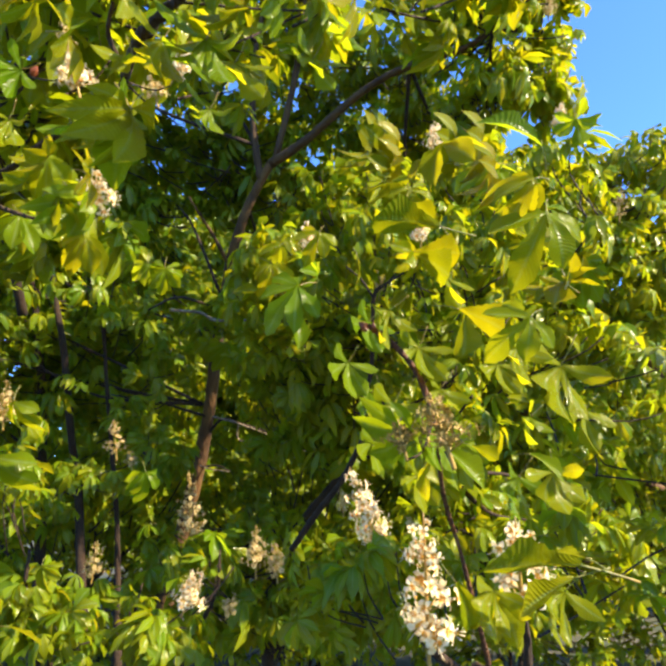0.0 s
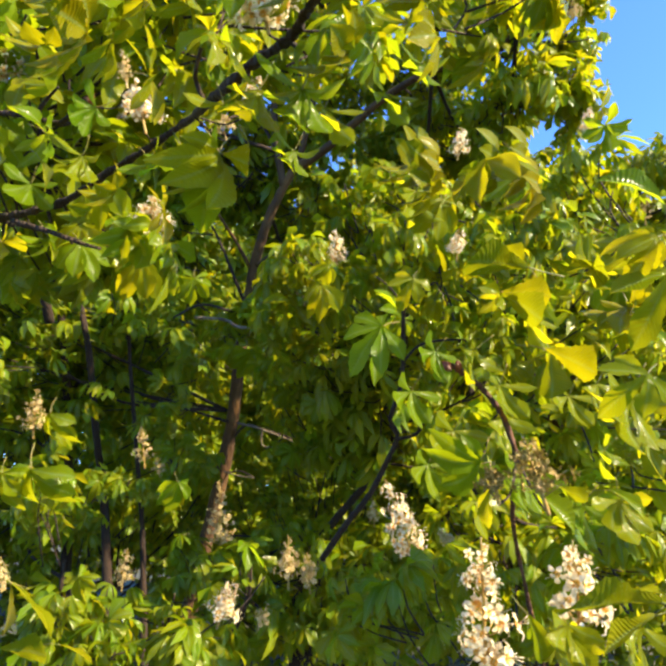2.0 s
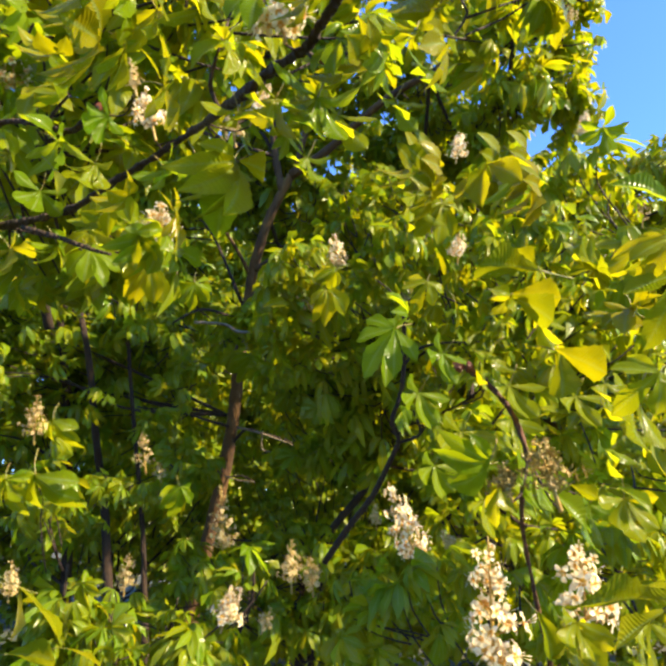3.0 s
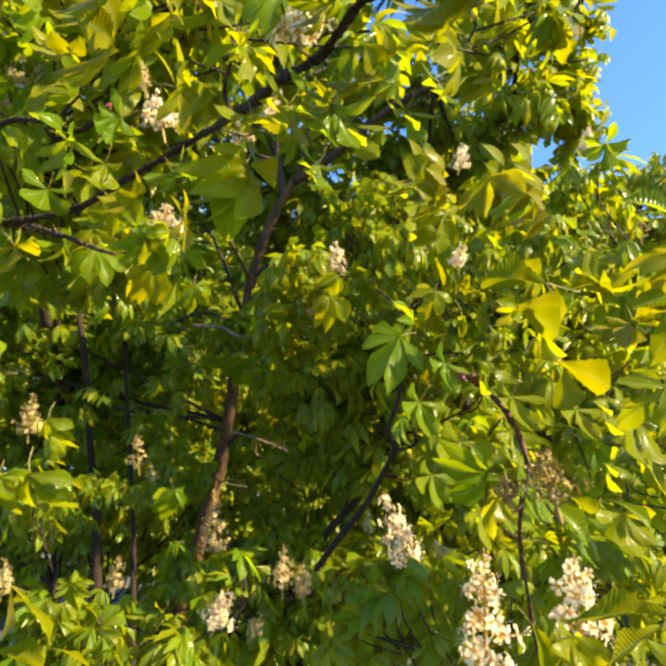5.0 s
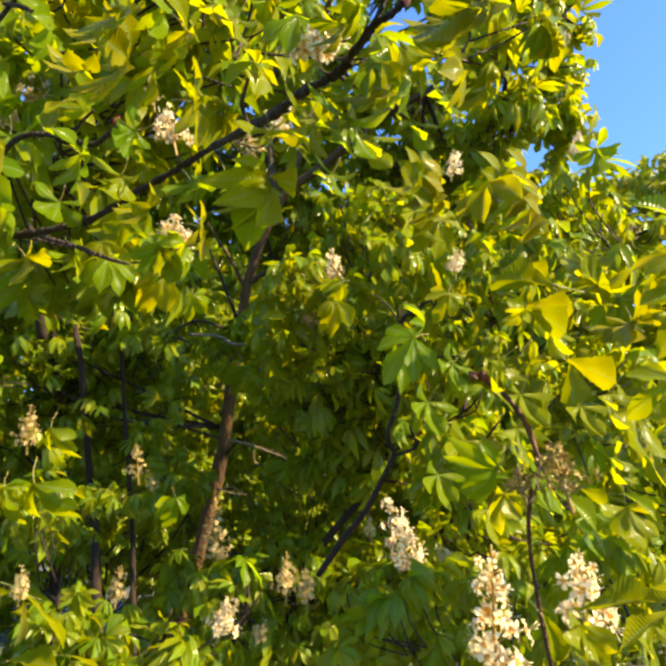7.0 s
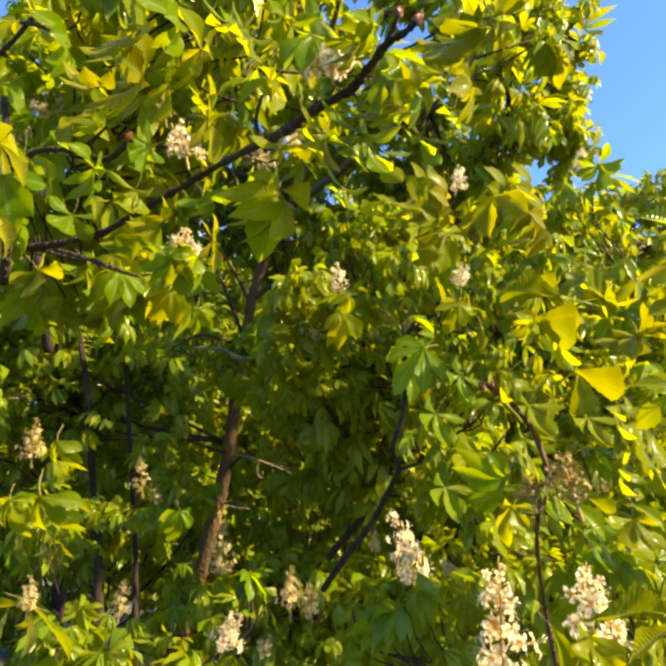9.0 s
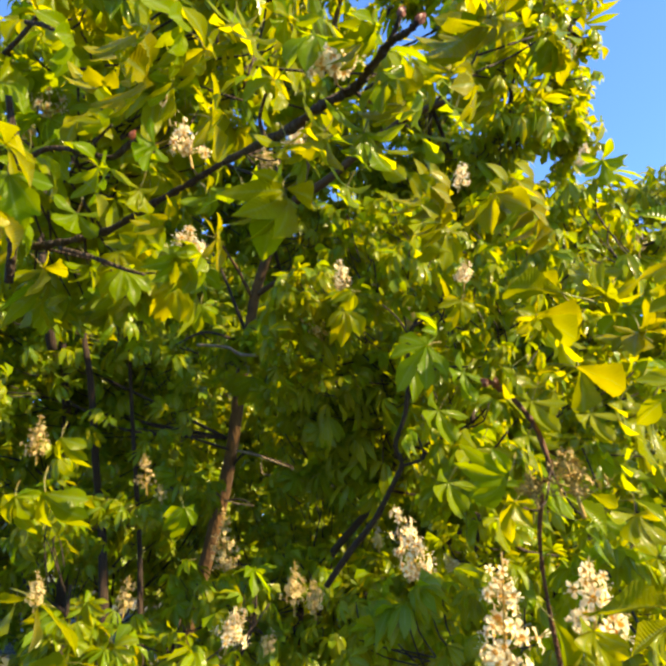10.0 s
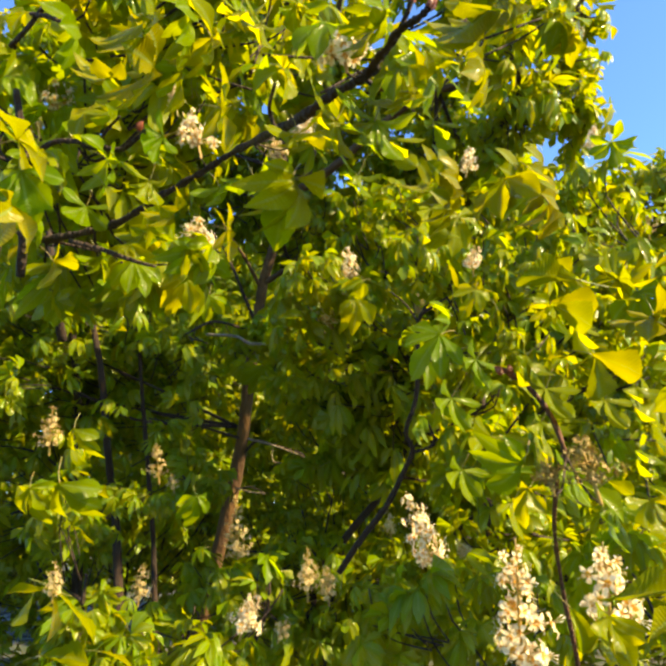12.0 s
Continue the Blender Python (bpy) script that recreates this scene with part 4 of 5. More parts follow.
L(over_tree, (-0.189, 0.444, 2.047), (-0.202, 0.434, 2.007), (-0.2, 0.75, 0.62), 13)
L(over_tree, (-0.090, 0.400, 1.914), (-0.102, 0.396, 1.858), (-0.05, 0.8, 0.62), 13)
L(over_tree, (-0.121, 0.400, 1.914), (-0.135, 0.392, 1.867), (-0.2, 0.75, 0.62), 13)
L(over_tree, (-0.076, 0.439, 1.924), (-0.086, 0.430, 1.883), (-0.2, 0.75, 0.62), 12)
L(over_tree, (-0.103, 0.484, 1.913), (-0.114, 0.473, 1.877), (-0.05, 0.8, 0.62), 13)
L(over_tree, (-0.154, 0.437, 1.927), (-0.142, 0.428, 1.889), (-0.2, 0.75, 0.62), 12)
L(over_tree, (-0.157, 0.448, 1.890), (-0.150, 0.444, 1.831), (0.75, 0.1, 0.6), 19)
L(over_tree, (-0.160, 0.457, 1.895), (-0.176, 0.452, 1.839), (0.2, -0.75, 0.55), 20)
L(over_tree, (-0.154, 0.448, 1.890), (-0.128, 0.423, 1.870), (0.48, 0.62, 0.6), 21)
L(over_tree, (-0.161, 0.457, 1.895), (-0.185, 0.442, 1.871), (-0.2, 0.75, 0.62), 13)
L(over_tree, (0.017, 0.401, 2.026), (0.004, 0.371, 1.948), (0.48, 0.62, 0.6), 23)
L(over_tree, (0.027, 0.410, 2.034), (0.034, 0.385, 1.975), (0.48, 0.62, 0.6), 18)
L(over_tree, (-0.001, 0.431, 2.031), (-0.013, 0.411, 1.990), (0.48, 0.62, 0.6), 18)
L(over_tree, (-0.009, 0.456, 2.015), (-0.026, 0.435, 1.977), (0.48, 0.62, 0.6), 17)
L(over_tree, (0.019, 0.477, 2.017), (0.023, 0.457, 1.977), (0.15, 0.35, 0.9), 18)
L(over_tree, (-0.059, 0.377, 1.924), (-0.065, 0.357, 1.886), (0.48, 0.62, 0.6), 18)
L(over_tree, (-0.072, 0.372, 1.941), (-0.083, 0.350, 1.908), (0.15, 0.35, 0.9), 17)
L(over_tree, (-0.091, 0.347, 1.956), (-0.099, 0.326, 1.920), (0.48, 0.62, 0.6), 23)
L(over_tree, (-0.084, 0.327, 1.952), (-0.074, 0.314, 1.927), (0.15, 0.35, 0.9), 17)
L(over_tree, (-0.043, 0.416, 1.971), (-0.037, 0.396, 1.932), (0.15, 0.35, 0.9), 17)
L(over_tree, (0.015, 0.552, 2.045), (0.006, 0.544, 2.001), (-0.05, 0.8, 0.62), 13)
L(over_tree, (-0.020, 0.559, 2.017), (-0.033, 0.550, 1.975), (-0.2, 0.75, 0.62), 12)
L(over_tree, (-0.127, 0.362, 1.975), (-0.134, 0.341, 1.938), (0.15, 0.35, 0.9), 17)
# leaf that swings in at the left edge
L(over_tree, (-0.342, 0.352, 1.849), (-0.334, 0.353, 1.809), (0.2, -0.9, 0.2), 13)
L(over_tree, (-0.344, 0.346, 1.869), (-0.303, 0.329, 1.858), (0.1, 0.35, 0.8), 14)
L(over_tree, (-0.346, 0.349, 1.821), (-0.318, 0.350, 1.784), (0.4, 0.3, 0.4), 15)

base = Vector((-2.3, 1.9, 0))
over_wood = ((-0.498, 0.830, 2.022), (-0.308, 0.710, 2.045), (-0.152, 0.545, 2.042), (-0.684, 0.952, 2.227), (-0.535, 0.889, 2.199), (-0.590, 0.823, 2.410))
foliage(over_tree, 16, rel([
    ((-0.571, 1.068, 2.364), (0.32, 0.28, 0.24), 30, 0.072),
    ((-0.309, 0.972, 2.513), (0.36, 0.28, 0.20), 30, 0.072),
    ((0.222, 1.082, 2.683), (0.11, 0.25, 0.13), 9, 0.075),
    ((-0.589, 1.126, 2.178), (0.24, 0.28, 0.14), 16, 0.075),
    ((-2.9, 1.7, 3.3), (0.9, 1.2, 0.9), 72, 0.145),
], base), [Vector(w) - base for w in over_wood], "yellow-green leaves, with unseen tufts added for shade along the branch", 160, False)

# ---- flowering shoots close by on the right ----
near_tree = empty("chestnut_tree", "horse chestnut with near white flower spikes and yellow-lit leaves", "tree", (2.2, 0.9, 0), "chestnut trees")
grow = wood(near_tree)
grow("trunk", [((2.2, 0.9, -0.1), 0.13), ((2.2, 0.92, 0.8), 0.11), ((2.15, 0.95, 1.8), 0.09), ((2.2, 0.9, 3.0), 0.05)], bark, sides=12)
grow("limb", [((2.18, 0.92, 0.7), 0.03), ((1.2, 0.9, 0.95), 0.016), ((0.293, 1.103, 1.278), 0.010), ((0.209, 1.064, 1.333), 0.008), ((0.143, 1.037, 1.384), 0.006)], shaded_bark)
grow("branch", [((0.293, 1.103, 1.278), 0.008), ((0.294, 1.072, 1.377), 0.006), ((0.284, 1.053, 1.439), 0.005)], shaded_bark)
grow("limb", [((2.17, 0.94, 0.9), 0.03), ((1.3, 1.0, 0.75), 0.014), ((0.6, 1.06, 0.85), 0.008), ((0.315, 1.462, 1.223), 0.0050), ((0.232, 1.066, 1.356), 0.0042), ((0.168, 0.893, 1.518), 0.0026), ((0.122, 0.744, 1.602), 0.0024), ((0.098, 0.622, 1.663), 0.0022), ((0.088, 0.571, 1.661), 0.0024), ((0.079, 0.562, 1.690), 0.0024), ((0.068, 0.556, 1.710), 0.0024), ((0.049, 0.549, 1.730), 0.0025), ((0.037, 0.546, 1.738), 0.0030), ((0.030, 0.545, 1.743), 0.0016)], shoot_bark, "reddish brown shoot with a bud scar", sides=9, knots=0.4)
bud(near_tree, (0.030, 0.546, 1.739), (-0.7, 0, 0.6), 0.009)
bud(near_tree, (0.037, 0.546, 1.738), (-0.2, -0.2, 0.9), 0.008)
P(near_tree, (0.140, 1.039, 1.378), (0.130, 0.976, 1.578), 0.086, 84, single=True, seed=27)
P(near_tree, (0.287, 1.057, 1.427), (0.271, 1.011, 1.571), 0.086, 62, single=True, seed=22)
P(near_tree, (0.089, 0.504, 1.629), (0.073, 0.491, 1.676), 0.046, 40, "spent", seed=23)
P(near_tree, (0.056, 0.513, 1.632), (0.050, 0.506, 1.658), 0.034, 24, "spent", seed=24)
L(near_tree, (0.086, 0.490, 1.811), (0.024, 0.461, 1.802), (0.48, 0.62, 0.6), 21)
L(near_tree, (0.086, 0.494, 1.815), (0.059, 0.471, 1.823), (0.15, 0.35, 0.9), 21)
L(near_tree, (0.065, 0.501, 1.792), (0.092, 0.468, 1.763), (0.48, 0.62, 0.6), 21)
L(near_tree, (0.068, 0.505, 1.795), (0.102, 0.477, 1.786), (0.48, 0.62, 0.6), 21)
L(near_tree, (0.065, 0.501, 1.792), (0.065, 0.489, 1.762), (0.75, 0.1, 0.6), 17)
L(near_tree, (0.105, 0.524, 1.751), (0.137, 0.489, 1.726), (0.48, 0.62, 0.6), 21)
L(near_tree, (0.111, 0.534, 1.751), (0.108, 0.516, 1.706), (0.48, 0.62, 0.6), 21)
L(near_tree, (0.110, 0.534, 1.751), (0.082, 0.517, 1.734), (0.15, 0.35, 0.9), 21)
L(near_tree, (0.021, 0.511, 1.790), (0.017, 0.499, 1.759), (0.75, 0.1, 0.6), 21)
L(near_tree, (0.048, 0.532, 1.753), (0.021, 0.521, 1.719), (-0.2, 0.75, 0.62), 13)
L(near_tree, (0.078, 0.581, 1.731), (0.066, 0.572, 1.688), (-0.05, 0.8, 0.62), 12)
L(near_tree, (0.174, 0.602, 1.736), (0.156, 0.594, 1.690), (-0.2, 0.75, 0.62), 13)
L(near_tree, (0.100, 0.545, 1.786), (0.085, 0.533, 1.754), (-0.2, 0.75, 0.62), 12)
L(near_tree, (0.084, 0.713, 1.670), (0.038, 0.704, 1.626), (0.75, 0.1, 0.6), 19)
L(near_tree, (0.088, 0.535, 1.638), (0.124, 0.519, 1.622), (0.43, -0.84, 0.35), 20)
L(near_tree, (0.115, 0.550, 1.641), (0.138, 0.543, 1.630), (0.48, 0.62, 0.6), 21)
L(near_tree, (0.187, 0.630, 1.639), (0.216, 0.613, 1.629), (0.2, -0.75, 0.55), 20)
L(near_tree, (0.121, 0.644, 1.658), (0.097, 0.632, 1.628), (-0.05, 0.8, 0.62), 12)
L(near_tree, (0.205, 0.681, 1.680), (0.183, 0.669, 1.647), (-0.2, 0.75, 0.62), 13)
L(near_tree, (0.041, 0.728, 1.795), (0.018, 0.718, 1.756), (-0.05, 0.8, 0.62), 12)
L(near_tree, (0.018, 0.790, 1.759), (-0.001, 0.784, 1.708), (-0.2, 0.75, 0.62), 12)
L(near_tree, (0.237, 0.660, 1.536), (0.114, 0.618, 1.530), (0.48, 0.62, 0.6), 21)
L(near_tree, (0.231, 0.664, 1.524), (0.165, 0.642, 1.488), (0.48, 0.62, 0.6), 21)
L(near_tree, (0.250, 0.680, 1.541), (0.183, 0.646, 1.547), (0.15, 0.35, 0.9), 21)
L(near_tree, (0.133, 0.749, 1.510), (0.162, 0.743, 1.461), (-0.2, -0.6, 0.7), 20)
L(near_tree, (0.179, 0.777, 1.488), (0.215, 0.769, 1.446), (-0.05, 0.8, 0.62), 13)
L(near_tree, (0.236, 0.711, 1.506), (0.198, 0.704, 1.453), (-0.05, 0.8, 0.62), 13)
L(near_tree, (0.168, 0.731, 1.504), (0.147, 0.725, 1.450), (-0.05, 0.8, 0.62), 13)
L(near_tree, (0.091, 0.572, 1.655), (0.075, 0.564, 1.609), (-0.05, 0.8, 0.62), 13)
# large leaves that brush past early on
L(near_tree, (0.112, 0.332, 1.771), (0.084, 0.325, 1.758), (0.43, -0.84, 0.35), 19)
L(near_tree, (0.116, 0.328, 1.789), (0.094, 0.312, 1.809), (0.43, -0.84, 0.35), 20)
L(near_tree, (0.119, 0.337, 1.753), (0.106, 0.326, 1.716), (0.2, -0.6, 0.6), 12)
L(near_tree, (0.116, 0.371, 1.702), (0.092, 0.365, 1.681), (0.1, -0.9, 0.3), 12)
# sunlit leaves in front of the crown behind
L(near_tree, (0.117, 1.388, 2.399), (0.084, 1.316, 2.289), (0.48, 0.62, 0.6), 24)
L(near_tree, (0.149, 1.392, 2.389), (0.157, 1.319, 2.280), (0.48, 0.62, 0.6), 24)
L(near_tree, (0.098, 1.478, 2.448), (0.050, 1.402, 2.348), (0.48, 0.62, 0.6), 24)
L(near_tree, (0.133, 1.406, 2.339), (0.114, 1.331, 2.237), (0.48, 0.62, 0.6), 24)
L(near_tree, (0.259, 1.302, 2.347), (0.258, 1.231, 2.232), (0.48, 0.62, 0.6), 24)
L(near_tree, (0.318, 1.301, 2.352), (0.326, 1.232, 2.233), (0.48, 0.62, 0.6), 24)
L(near_tree, (0.347, 1.318, 2.296), (0.358, 1.246, 2.185), (0.48, 0.62, 0.6), 24)
L(near_tree, (0.225, 1.210, 2.302), (0.168, 1.133, 2.203), (0.15, 0.35, 0.9), 17)
L(near_tree, (0.277, 0.847, 1.938), (0.284, 0.795, 1.939), (0.48, 0.62, 0.6), 18)
L(near_tree, (0.277, 0.848, 1.937), (0.241, 0.808, 1.891), (0.48, 0.62, 0.6), 17)
L(near_tree, (0.304, 0.815, 1.872), (0.252, 0.765, 1.862), (0.48, 0.62, 0.6), 23)
L(near_tree, (0.304, 0.815, 1.870), (0.286, 0.779, 1.814), (0.48, 0.62, 0.6), 18)
# glossy leaves that catch the sun
L(near_tree, (-0.035, 0.617, 1.775), (-0.024, 0.603, 1.746), (0.43, -0.84, 0.35), 20)
L(near_tree, (-0.089, 1.032, 2.011), (-0.129, 1.017, 1.987), (0.43, -0.84, 0.35), 19)
L(near_tree, (-0.103, 1.039, 1.980), (-0.059, 1.031, 1.932), (0.43, -0.84, 0.35), 19)
L(over_tree, (-0.438, 0.906, 2.103), (-0.388, 0.899, 2.047), (0.43, -0.84, 0.35), 19)
L(over_tree, (-0.470, 0.921, 2.040), (-0.416, 0.917, 1.976), (0.43, -0.84, 0.35), 19)
L(over_tree, (-0.379, 0.935, 1.986), (-0.356, 0.932, 1.917), (0.43, -0.84, 0.35), 19)
L(over_tree, (-0.362, 1.075, 2.249), (-0.352, 1.069, 2.194), (0.43, -0.84, 0.35), 20)
L(near_tree, (0.265, 0.746, 1.748), (0.239, 0.748, 1.666), (-0.05, 0.8, 0.62), 13)
L(near_tree, (0.233, 0.843, 1.623), (0.206, 0.840, 1.560), (-0.2, 0.75, 0.62), 13)
L(near_tree, (0.146, 0.770, 1.656), (0.121, 0.766, 1.597), (-0.05, 0.8, 0.62), 13)
L(near_tree, (0.079, 0.855, 1.717), (0.056, 0.852, 1.654), (-0.05, 0.8, 0.62), 12)
L(near_tree, (0.131, 0.791, 1.727), (0.107, 0.785, 1.672), (-0.2, 0.75, 0.62), 13)
L(near_tree, (0.273, 0.832, 1.629), (0.281, 0.829, 1.566), (-0.05, 0.8, 0.62), 13)
L(near_tree, (0.330, 0.862, 1.709), (0.298, 0.857, 1.651), (-0.2, 0.75, 0.62), 12)
L(near_tree, (0.120, 0.934, 1.629), (0.098, 0.928, 1.576), (-0.05, 0.8, 0.62), 12)
L(near_tree, (0.063, 1.021, 1.682), (0.046, 1.017, 1.623), (-0.2, 0.75, 0.62), 12)
L(near_tree, (0.178, 0.695, 1.738), (0.164, 0.687, 1.694), (-0.05, 0.8, 0.62), 12)
# sunlit leaves farther along the shoots
L(over_tree, (0.073, 0.714, 2.347), (0.034, 0.707, 2.269), (-0.1, -0.6, 0.6), 0)
L(over_tree, (0.172, 1.202, 2.634), (0.153, 1.187, 2.514), (0, -0.6, 0.6), 5)
L(near_tree, (0.638, 2.384, 2.891), (0.478, 2.360, 2.794), (0, -0.6, 0.7), 0)
L(near_tree, (0.656, 2.387, 2.883), (0.727, 2.381, 2.736), (0.1, -0.6, 0.7), 4)
L(near_tree, (0.164, 1.946, 2.599), (0.116, 1.942, 2.444), (0, -0.6, 0.7), 2)
L(near_tree, (0.250, 1.955, 2.572), (0.255, 1.948, 2.430), (0, -0.6, 0.7), 0)
L(near_tree, (1.082, 2.598, 3.229), (1.091, 2.597, 3.065), (0, -0.7, 0.6), 0)
L(near_tree, (0.545, 1.374, 2.099), (0.556, 1.355, 1.992), (0, -0.6, 0.7), 0)
L(near_tree, (0.582, 1.630, 2.286), (0.517, 1.610, 2.180), (0, -0.6, 0.7), 5)
L(near_tree, (0.126, 0.977, 1.675), (0.074, 0.960, 1.628), (-0.3, -0.6, 0.7), 1, 0.9)
L(near_tree, (0.132, 0.881, 1.646), (0.109, 0.876, 1.596), (0, -0.9, 0.2), 3)
L(near_tree, (0.018, 1.876, 1.476), (-0.007, 1.859, 1.429), (-0.5, -0.5, 0.7), 1)
L(near_tree, (0.111, 1.954, 1.902), (0.044, 1.944, 1.830), (-0.3, -0.5, 0.8), 1)
L(near_tree, (-0.029, 0.526, 1.772), (-0.062, 0.513, 1.745), (-0.1, -0.9, 0.3), 3)
L(near_tree, (-0.014, 0.570, 1.797), (-0.021, 0.541, 1.823), (0, -0.9, 0.3), 1, 0.8)
L(near_tree, (-0.010, 0.449, 1.788), (-0.019, 0.444, 1.767), (0.2, -0.9, 0.42), 12)
base = Vector((2.2, 0.9, 0))
foliage(near_tree, 17, rel([
    ((0.921, 2.304, 1.817), (0.30, 0.25, 0.22), 4, 0.10),
    ((0.685, 1.749, 1.573), (0.22, 0.25, 0.24), 5, 0.085),
    # The next three tufts are out of view, added to shade the lower right.
    ((1.053, 1.260, 2.480), (0.24, 0.25, 0.16), 26, 0.12),
    ((1.90, 1.80, 2.65), (0.50, 0.40, 0.35), 40, 0.14),
    ((1.46, 1.16, 2.42), (0.22, 0.22, 0.22), 40, 0.13),
    ((1.028, 2.967, 3.054), (0.45, 0.3, 0.24), 18, 0.11),
    ((0.360, 3.218, 3.229), (0.34, 0.2, 0.18), 13, 0.11),
    ((0.047, 3.601, 3.334), (0.34, 0.2, 0.22), 13, 0.12),
    ((0.898, 3.218, 3.252), (0.40, 0.2, 0.20), 13, 0.11),
    ((0.182, 1.915, 1.359), (0.34, 0.2, 0.12), 15, 0.08),
    ((2.5, 0.8, 2.4), (0.7, 0.9, 0.6), 48, 0.145),
], base), [Vector(w) - base for w in ((0.044, 0.407, 1.619), (0.294, 1.072, 1.377), (1.6, 1.2, 1.6))], "yellow-green leaves, with unseen tufts added for shade", 90, False)

# ---- spikes farther in ----
P(mid_tree, (0.130, 2.038, 1.465), (0.048, 1.969, 1.683), 0.092, 60, seed=31)
P(mid_tree, (0.317, 2.516, 1.454), (0.271, 2.492, 1.528), 0.06, 20, "faded", seed=32)
P(mid_tree, (0.040, 2.696, 1.537), (0.032, 2.665, 1.634), 0.05, 20, "faded", seed=33)
P(mid_tree, (-0.284, 2.546, 1.334), (-0.283, 2.494, 1.498), 0.095, 40, "faded", seed=34)
P(mid_tree, (-0.206, 2.554, 1.312), (-0.213, 2.515, 1.436), 0.075, 26, "faded", seed=35)
P(mid_tree, (0.223, 3.009, 2.553), (0.234, 2.953, 2.732), 0.06, 20, "faded", seed=36)
P(low_tree, (-0.480, 2.257, 1.245), (-0.432, 2.217, 1.375), 0.085, 40, seed=37)
P(low_tree, (-0.393, 2.596, 1.171), (-0.362, 2.570, 1.253), 0.07, 20, "faded", seed=38)
P(low_tree, (-0.631, 3.038, 1.421), (-0.636, 2.950, 1.705), 0.135, 55, "faded", seed=39)
P(low_tree, (-1.185, 3.411, 1.213), (-1.153, 3.356, 1.391), 0.10, 30, "faded", seed=40)
P(left_tree, (-1.189, 3.640, 1.822), (-1.200, 3.580, 2.011), 0.12, 34, "faded", seed=41)
P(left_tree, (-1.107, 3.662, 1.755), (-1.114, 3.634, 1.844), 0.08, 16, "faded", seed=42)
P(left_tree, (-1.750, 3.480, 1.978), (-1.726, 3.412, 2.195), 0.14, 36, "faded", seed=43)
P(main_tree, (-0.109, 2.767, 2.643), (-0.118, 2.721, 2.792), 0.11, 34, seed=44)
P(main_tree, (-0.197, 2.830, 2.438), (-0.236, 2.795, 2.550), 0.10, 26, seed=45)
P(main_tree, (0.248, 1.730, 2.288), (0.253, 1.707, 2.361), 0.050, 24, seed=46)
P(main_tree, (0.500, 2.986, 3.308), (0.522, 2.946, 3.435), 0.10, 24, seed=51)
P(back_tree, (1.134, 2.964, 3.403), (1.161, 2.921, 3.540), 0.07, 34, seed=47)
P(main_tree, (1.341, 3.465, 4.489), (1.342, 3.432, 4.594), 0.10, 20, "faded", seed=48)
P(back_tree, (2.165, 4.578, 3.642), (2.166, 4.510, 3.860), 0.14, 26, "faded", seed=49)
# leaves that catch the light inside the crown
L(mid_tree, (-0.310, 2.562, 2.634), (-0.326, 2.568, 2.540), (0.43, -0.84, 0.35), 20)
L(mid_tree, (-0.418, 2.620, 2.428), (-0.326, 2.591, 2.462), (0.43, -0.84, 0.35), 20)
L(mid_tree, (-0.270, 2.588, 2.547), (-0.308, 2.591, 2.462), (0.43, -0.84, 0.35), 19)
L(mid_tree, (0.022, 2.675, 2.624), (0.044, 2.674, 2.556), (0.43, -0.84, 0.35), 20)
L(mid_tree, (-0.110, 2.585, 2.566), (-0.051, 2.607, 2.421), (0.2, -0.75, 0.55), 19)
L(mid_tree, (-0.019, 2.597, 2.532), (0.010, 2.610, 2.413), (0.43, -0.84, 0.35), 19)
L(mid_tree, (-0.182, 2.589, 2.548), (-0.232, 2.596, 2.451), (0.2, -0.75, 0.55), 17)
L(mid_tree, (-0.753, 2.775, 2.590), (-0.767, 2.794, 2.453), (0.2, -0.75, 0.55), 17)
L(mid_tree, (-0.831, 2.769, 2.608), (-0.845, 2.783, 2.486), (0.43, -0.84, 0.35), 19)
L(mid_tree, (-1.004, 2.927, 2.773), (-1.039, 2.942, 2.647), (0.2, -0.75, 0.55), 17)
L(mid_tree, (-0.132, 3.103, 2.213), (-0.089, 3.114, 2.104), (0.75, 0.1, 0.6), 21)
L(mid_tree, (-0.200, 3.479, 2.348), (-0.118, 3.469, 2.314), (0.2, -0.75, 0.55), 17)
L(mid_tree, (0.053, 3.386, 2.326), (0.165, 3.372, 2.306), (0.2, -0.75, 0.55), 17)
L(mid_tree, (-0.387, 3.478, 2.342), (-0.479, 3.466, 2.303), (0.2, -0.75, 0.55), 17)
L(mid_tree, (-0.588, 3.769, 2.401), (-0.534, 3.782, 2.288), (0.2, -0.75, 0.55), 17)
L(mid_tree, (-0.224, 3.708, 1.913), (-0.044, 3.683, 1.937), (0.2, -0.75, 0.55), 17)
L(mid_tree, (-0.055, 3.713, 1.904), (0.112, 3.710, 1.853), (0.2, -0.75, 0.55), 17)
L(mid_tree, (-0.368, 3.714, 1.882), (-0.491, 3.690, 1.886), (0.2, -0.75, 0.55), 17)
L(mid_tree, (-0.010, 3.619, 1.874), (0.048, 3.631, 1.761), (0.2, -0.75, 0.55), 19)
L(mid_tree, (0.133, 1.841, 1.912), (0.143, 1.836, 1.856), (0.43, -0.84, 0.35), 20)
L(mid_tree, (0.184, 2.842, 2.413), (0.144, 2.849, 2.314), (0.2, -0.75, 0.55), 17)
L(mid_tree, (0.079, 3.040, 2.445), (0.140, 3.044, 2.361), (0.2, -0.75, 0.55), 17)
L(mid_tree, (0.280, 2.440, 2.372), (0.244, 2.443, 2.286), (0.2, -0.75, 0.55), 19)
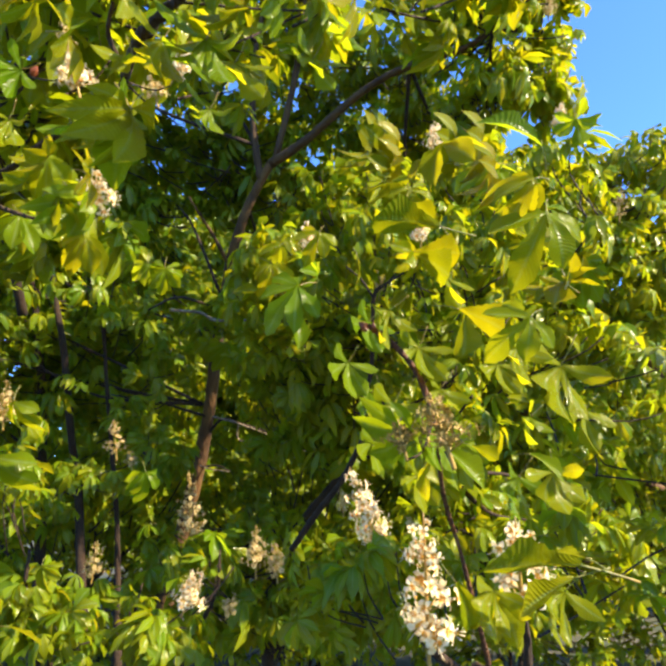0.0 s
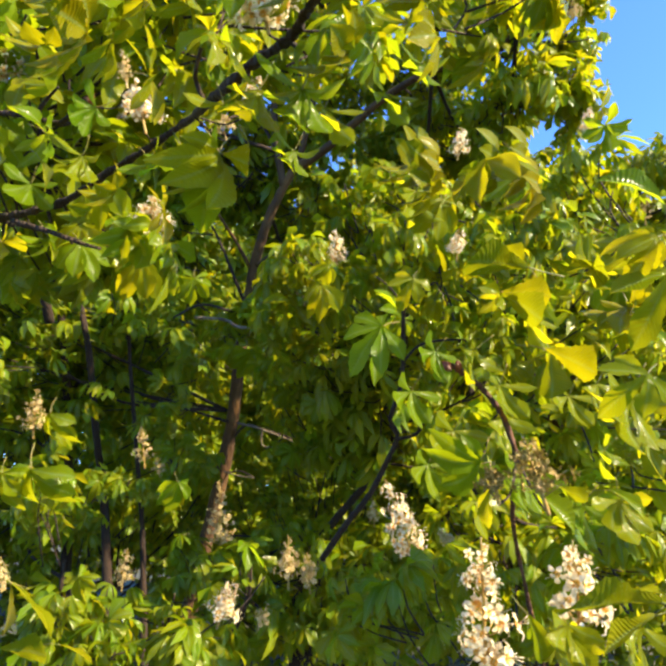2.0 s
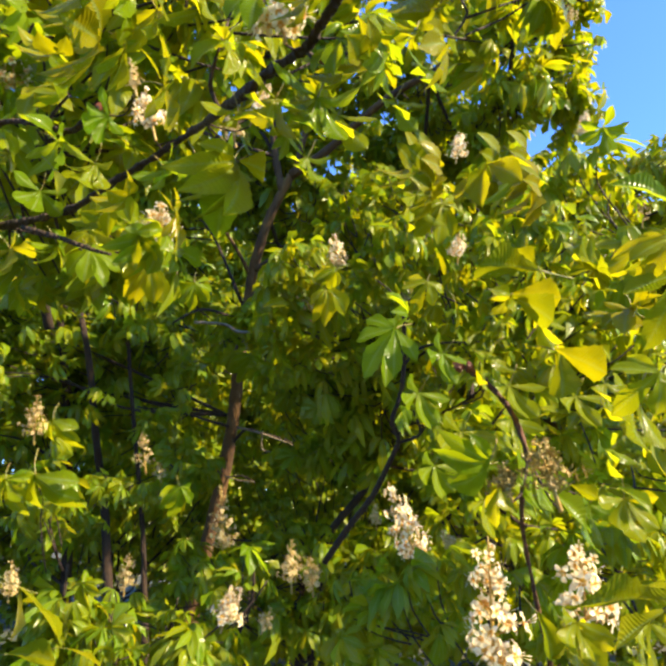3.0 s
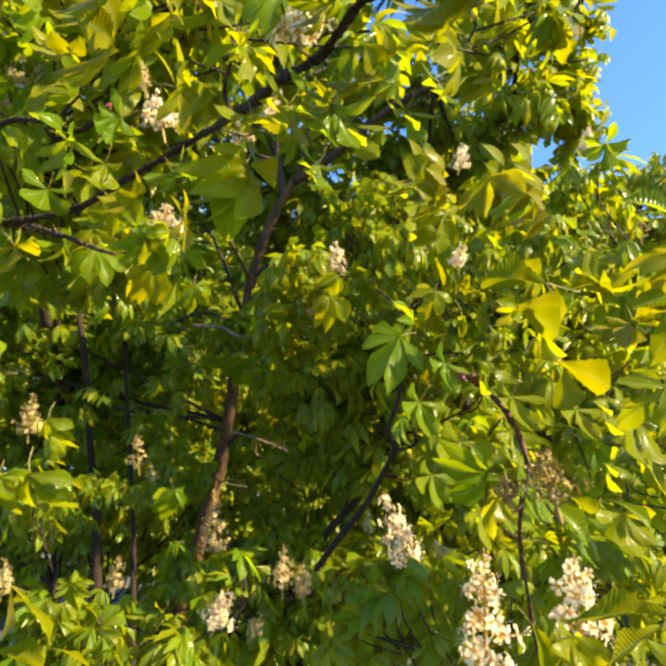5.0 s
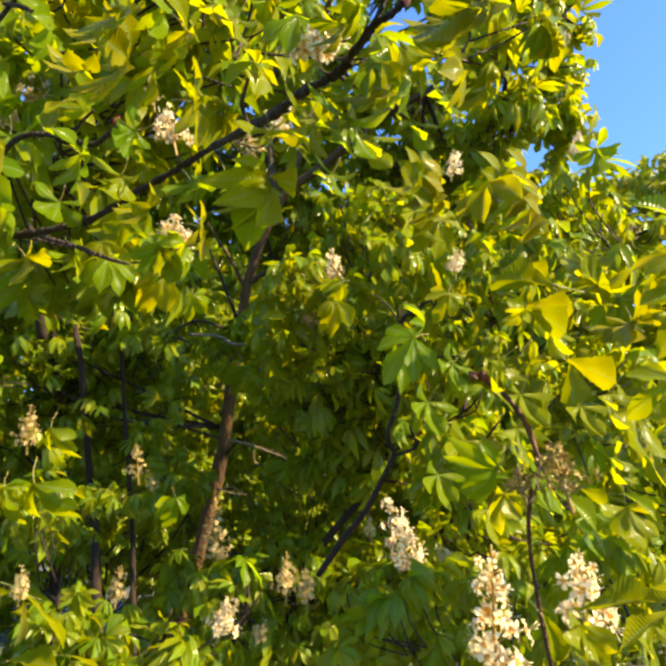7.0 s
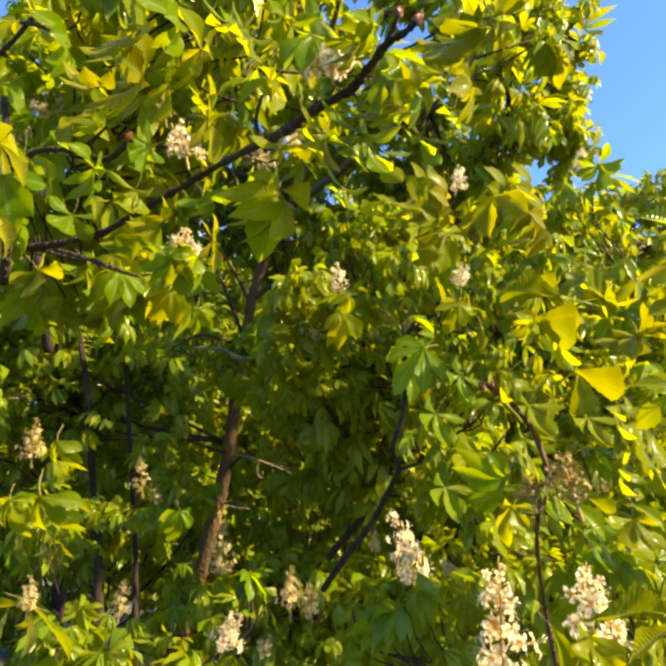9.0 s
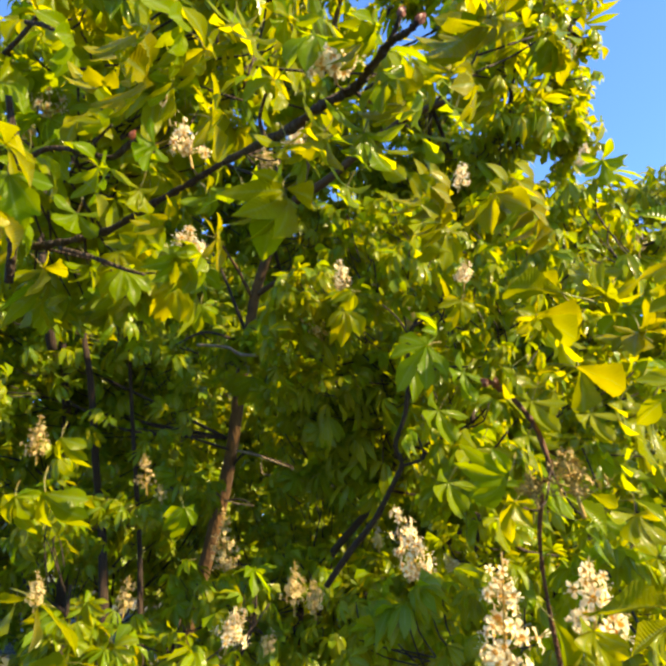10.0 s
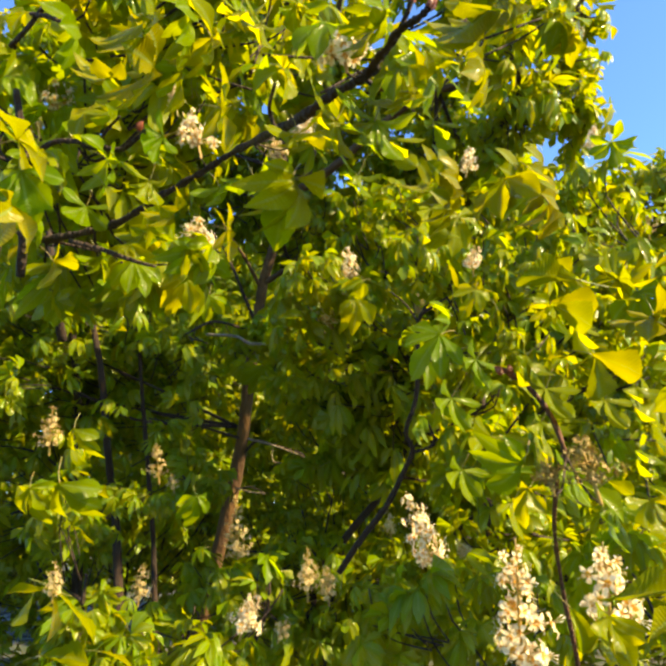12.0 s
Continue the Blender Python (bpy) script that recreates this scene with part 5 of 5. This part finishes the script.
L(mid_tree, (0.013, 1.966, 1.471), (0.025, 1.960, 1.418), (0.43, -0.84, 0.35), 20)
L(mid_tree, (-0.118, 2.536, 1.290), (-0.072, 2.504, 1.331), (0.43, -0.84, 0.35), 20)
L(mid_tree, (-0.402, 3.715, 2.240), (-0.461, 3.728, 2.118), (0.2, -0.75, 0.55), 17)
L(mid_tree, (-0.012, 3.535, 2.166), (0.058, 3.541, 2.074), (0.2, -0.75, 0.55), 17)
L(mid_tree, (0.305, 3.011, 1.833), (0.235, 3.000, 1.794), (0.2, -0.75, 0.55), 17)
L(main_tree, (-0.721, 4.136, 2.567), (-0.734, 4.167, 2.383), (0.2, -0.75, 0.55), 19)
L(main_tree, (-0.681, 4.089, 2.551), (-0.605, 4.133, 2.331), (0.2, -0.75, 0.55), 19)
L(main_tree, (-0.813, 4.178, 2.594), (-0.860, 4.199, 2.445), (0.2, -0.75, 0.55), 17)
# young leaves that hang beside the stems
L(low_tree, (-0.974, 1.896, 1.710), (-0.922, 1.901, 1.529), (0.4, -0.8, 0.2), 4)
L(low_tree, (-1.061, 1.899, 1.698), (-1.042, 1.885, 1.575), (-0.3, -0.8, 0.3), 4)
L(low_tree, (-1.054, 2.149, 1.903), (-1.039, 2.141, 1.763), (0.3, -0.8, 0.2), 4)
L(low_tree, (-0.737, 2.639, 1.690), (-0.708, 2.624, 1.570), (0.5, -0.6, 0.3), 4)
L(low_tree, (-0.930, 2.209, 1.382), (-0.918, 2.183, 1.298), (0, -0.7, 0.6), 1)
L(low_tree, (-0.439, 2.502, 1.468), (-0.341, 2.468, 1.413), (0, -0.5, 0.8), 0)
L(low_tree, (-0.673, 2.490, 1.498), (-0.722, 2.448, 1.464), (0, -0.5, 0.8), 1)
# yellow leaf and green buds in the lower corner
L(low_tree, (-0.673, 1.244, 1.480), (-0.576, 1.220, 1.387), (0.75, 0.1, 0.6), 21)
L(low_tree, (-0.676, 1.244, 1.478), (-0.659, 1.207, 1.392), (0.48, 0.62, 0.6), 21)
L(low_tree, (-0.679, 1.243, 1.481), (-0.756, 1.211, 1.478), (0.48, 0.62, 0.6), 21)
L(low_tree, (-0.715, 1.310, 1.355), (-0.605, 1.280, 1.357), (0.48, 0.62, 0.6), 21)
L(low_tree, (-0.601, 1.309, 1.364), (-0.526, 1.287, 1.337), (0.75, 0.1, 0.6), 21)
L(low_tree, (-0.732, 1.277, 1.468), (-0.751, 1.251, 1.412), (0.48, 0.62, 0.6), 21)
P(low_tree, (-0.559, 0.971, 1.501), (-0.552, 0.956, 1.551), 0.03, 18, "faded", seed=50)

# ---- thin twigs that carry the single leaves and spikes ----
carried = {}
for tree, end, radius in hanging:
    radius = min(radius, 0.0010)
    root = min(wood_points[tree], key=lambda p: (p - end).length)
    far = (root - end).length
    if 0.004 < far < 0.42:
        middle = root.lerp(end, 0.55) + Vector((0.05 * far, 0.10 * far, -0.10 * far))
        carried.setdefault(tree, []).append(tube(bend([(*root, radius * 1.3), (*middle, radius * 1.1), (*end, radius)], 5), 5))
for tree, pieces in carried.items():
    verts, faces, base = [], [], 0
    for v, f in pieces:
        verts.append(v)
        faces += [tuple(i + base for i in q) for q in f]
        base += len(v)
    tagged(mesh_object("twig_growth", np.vstack(verts), faces, [shaded_bark], tree, "thin dark twigs that carry leaves and flowers"), kind="stuff")
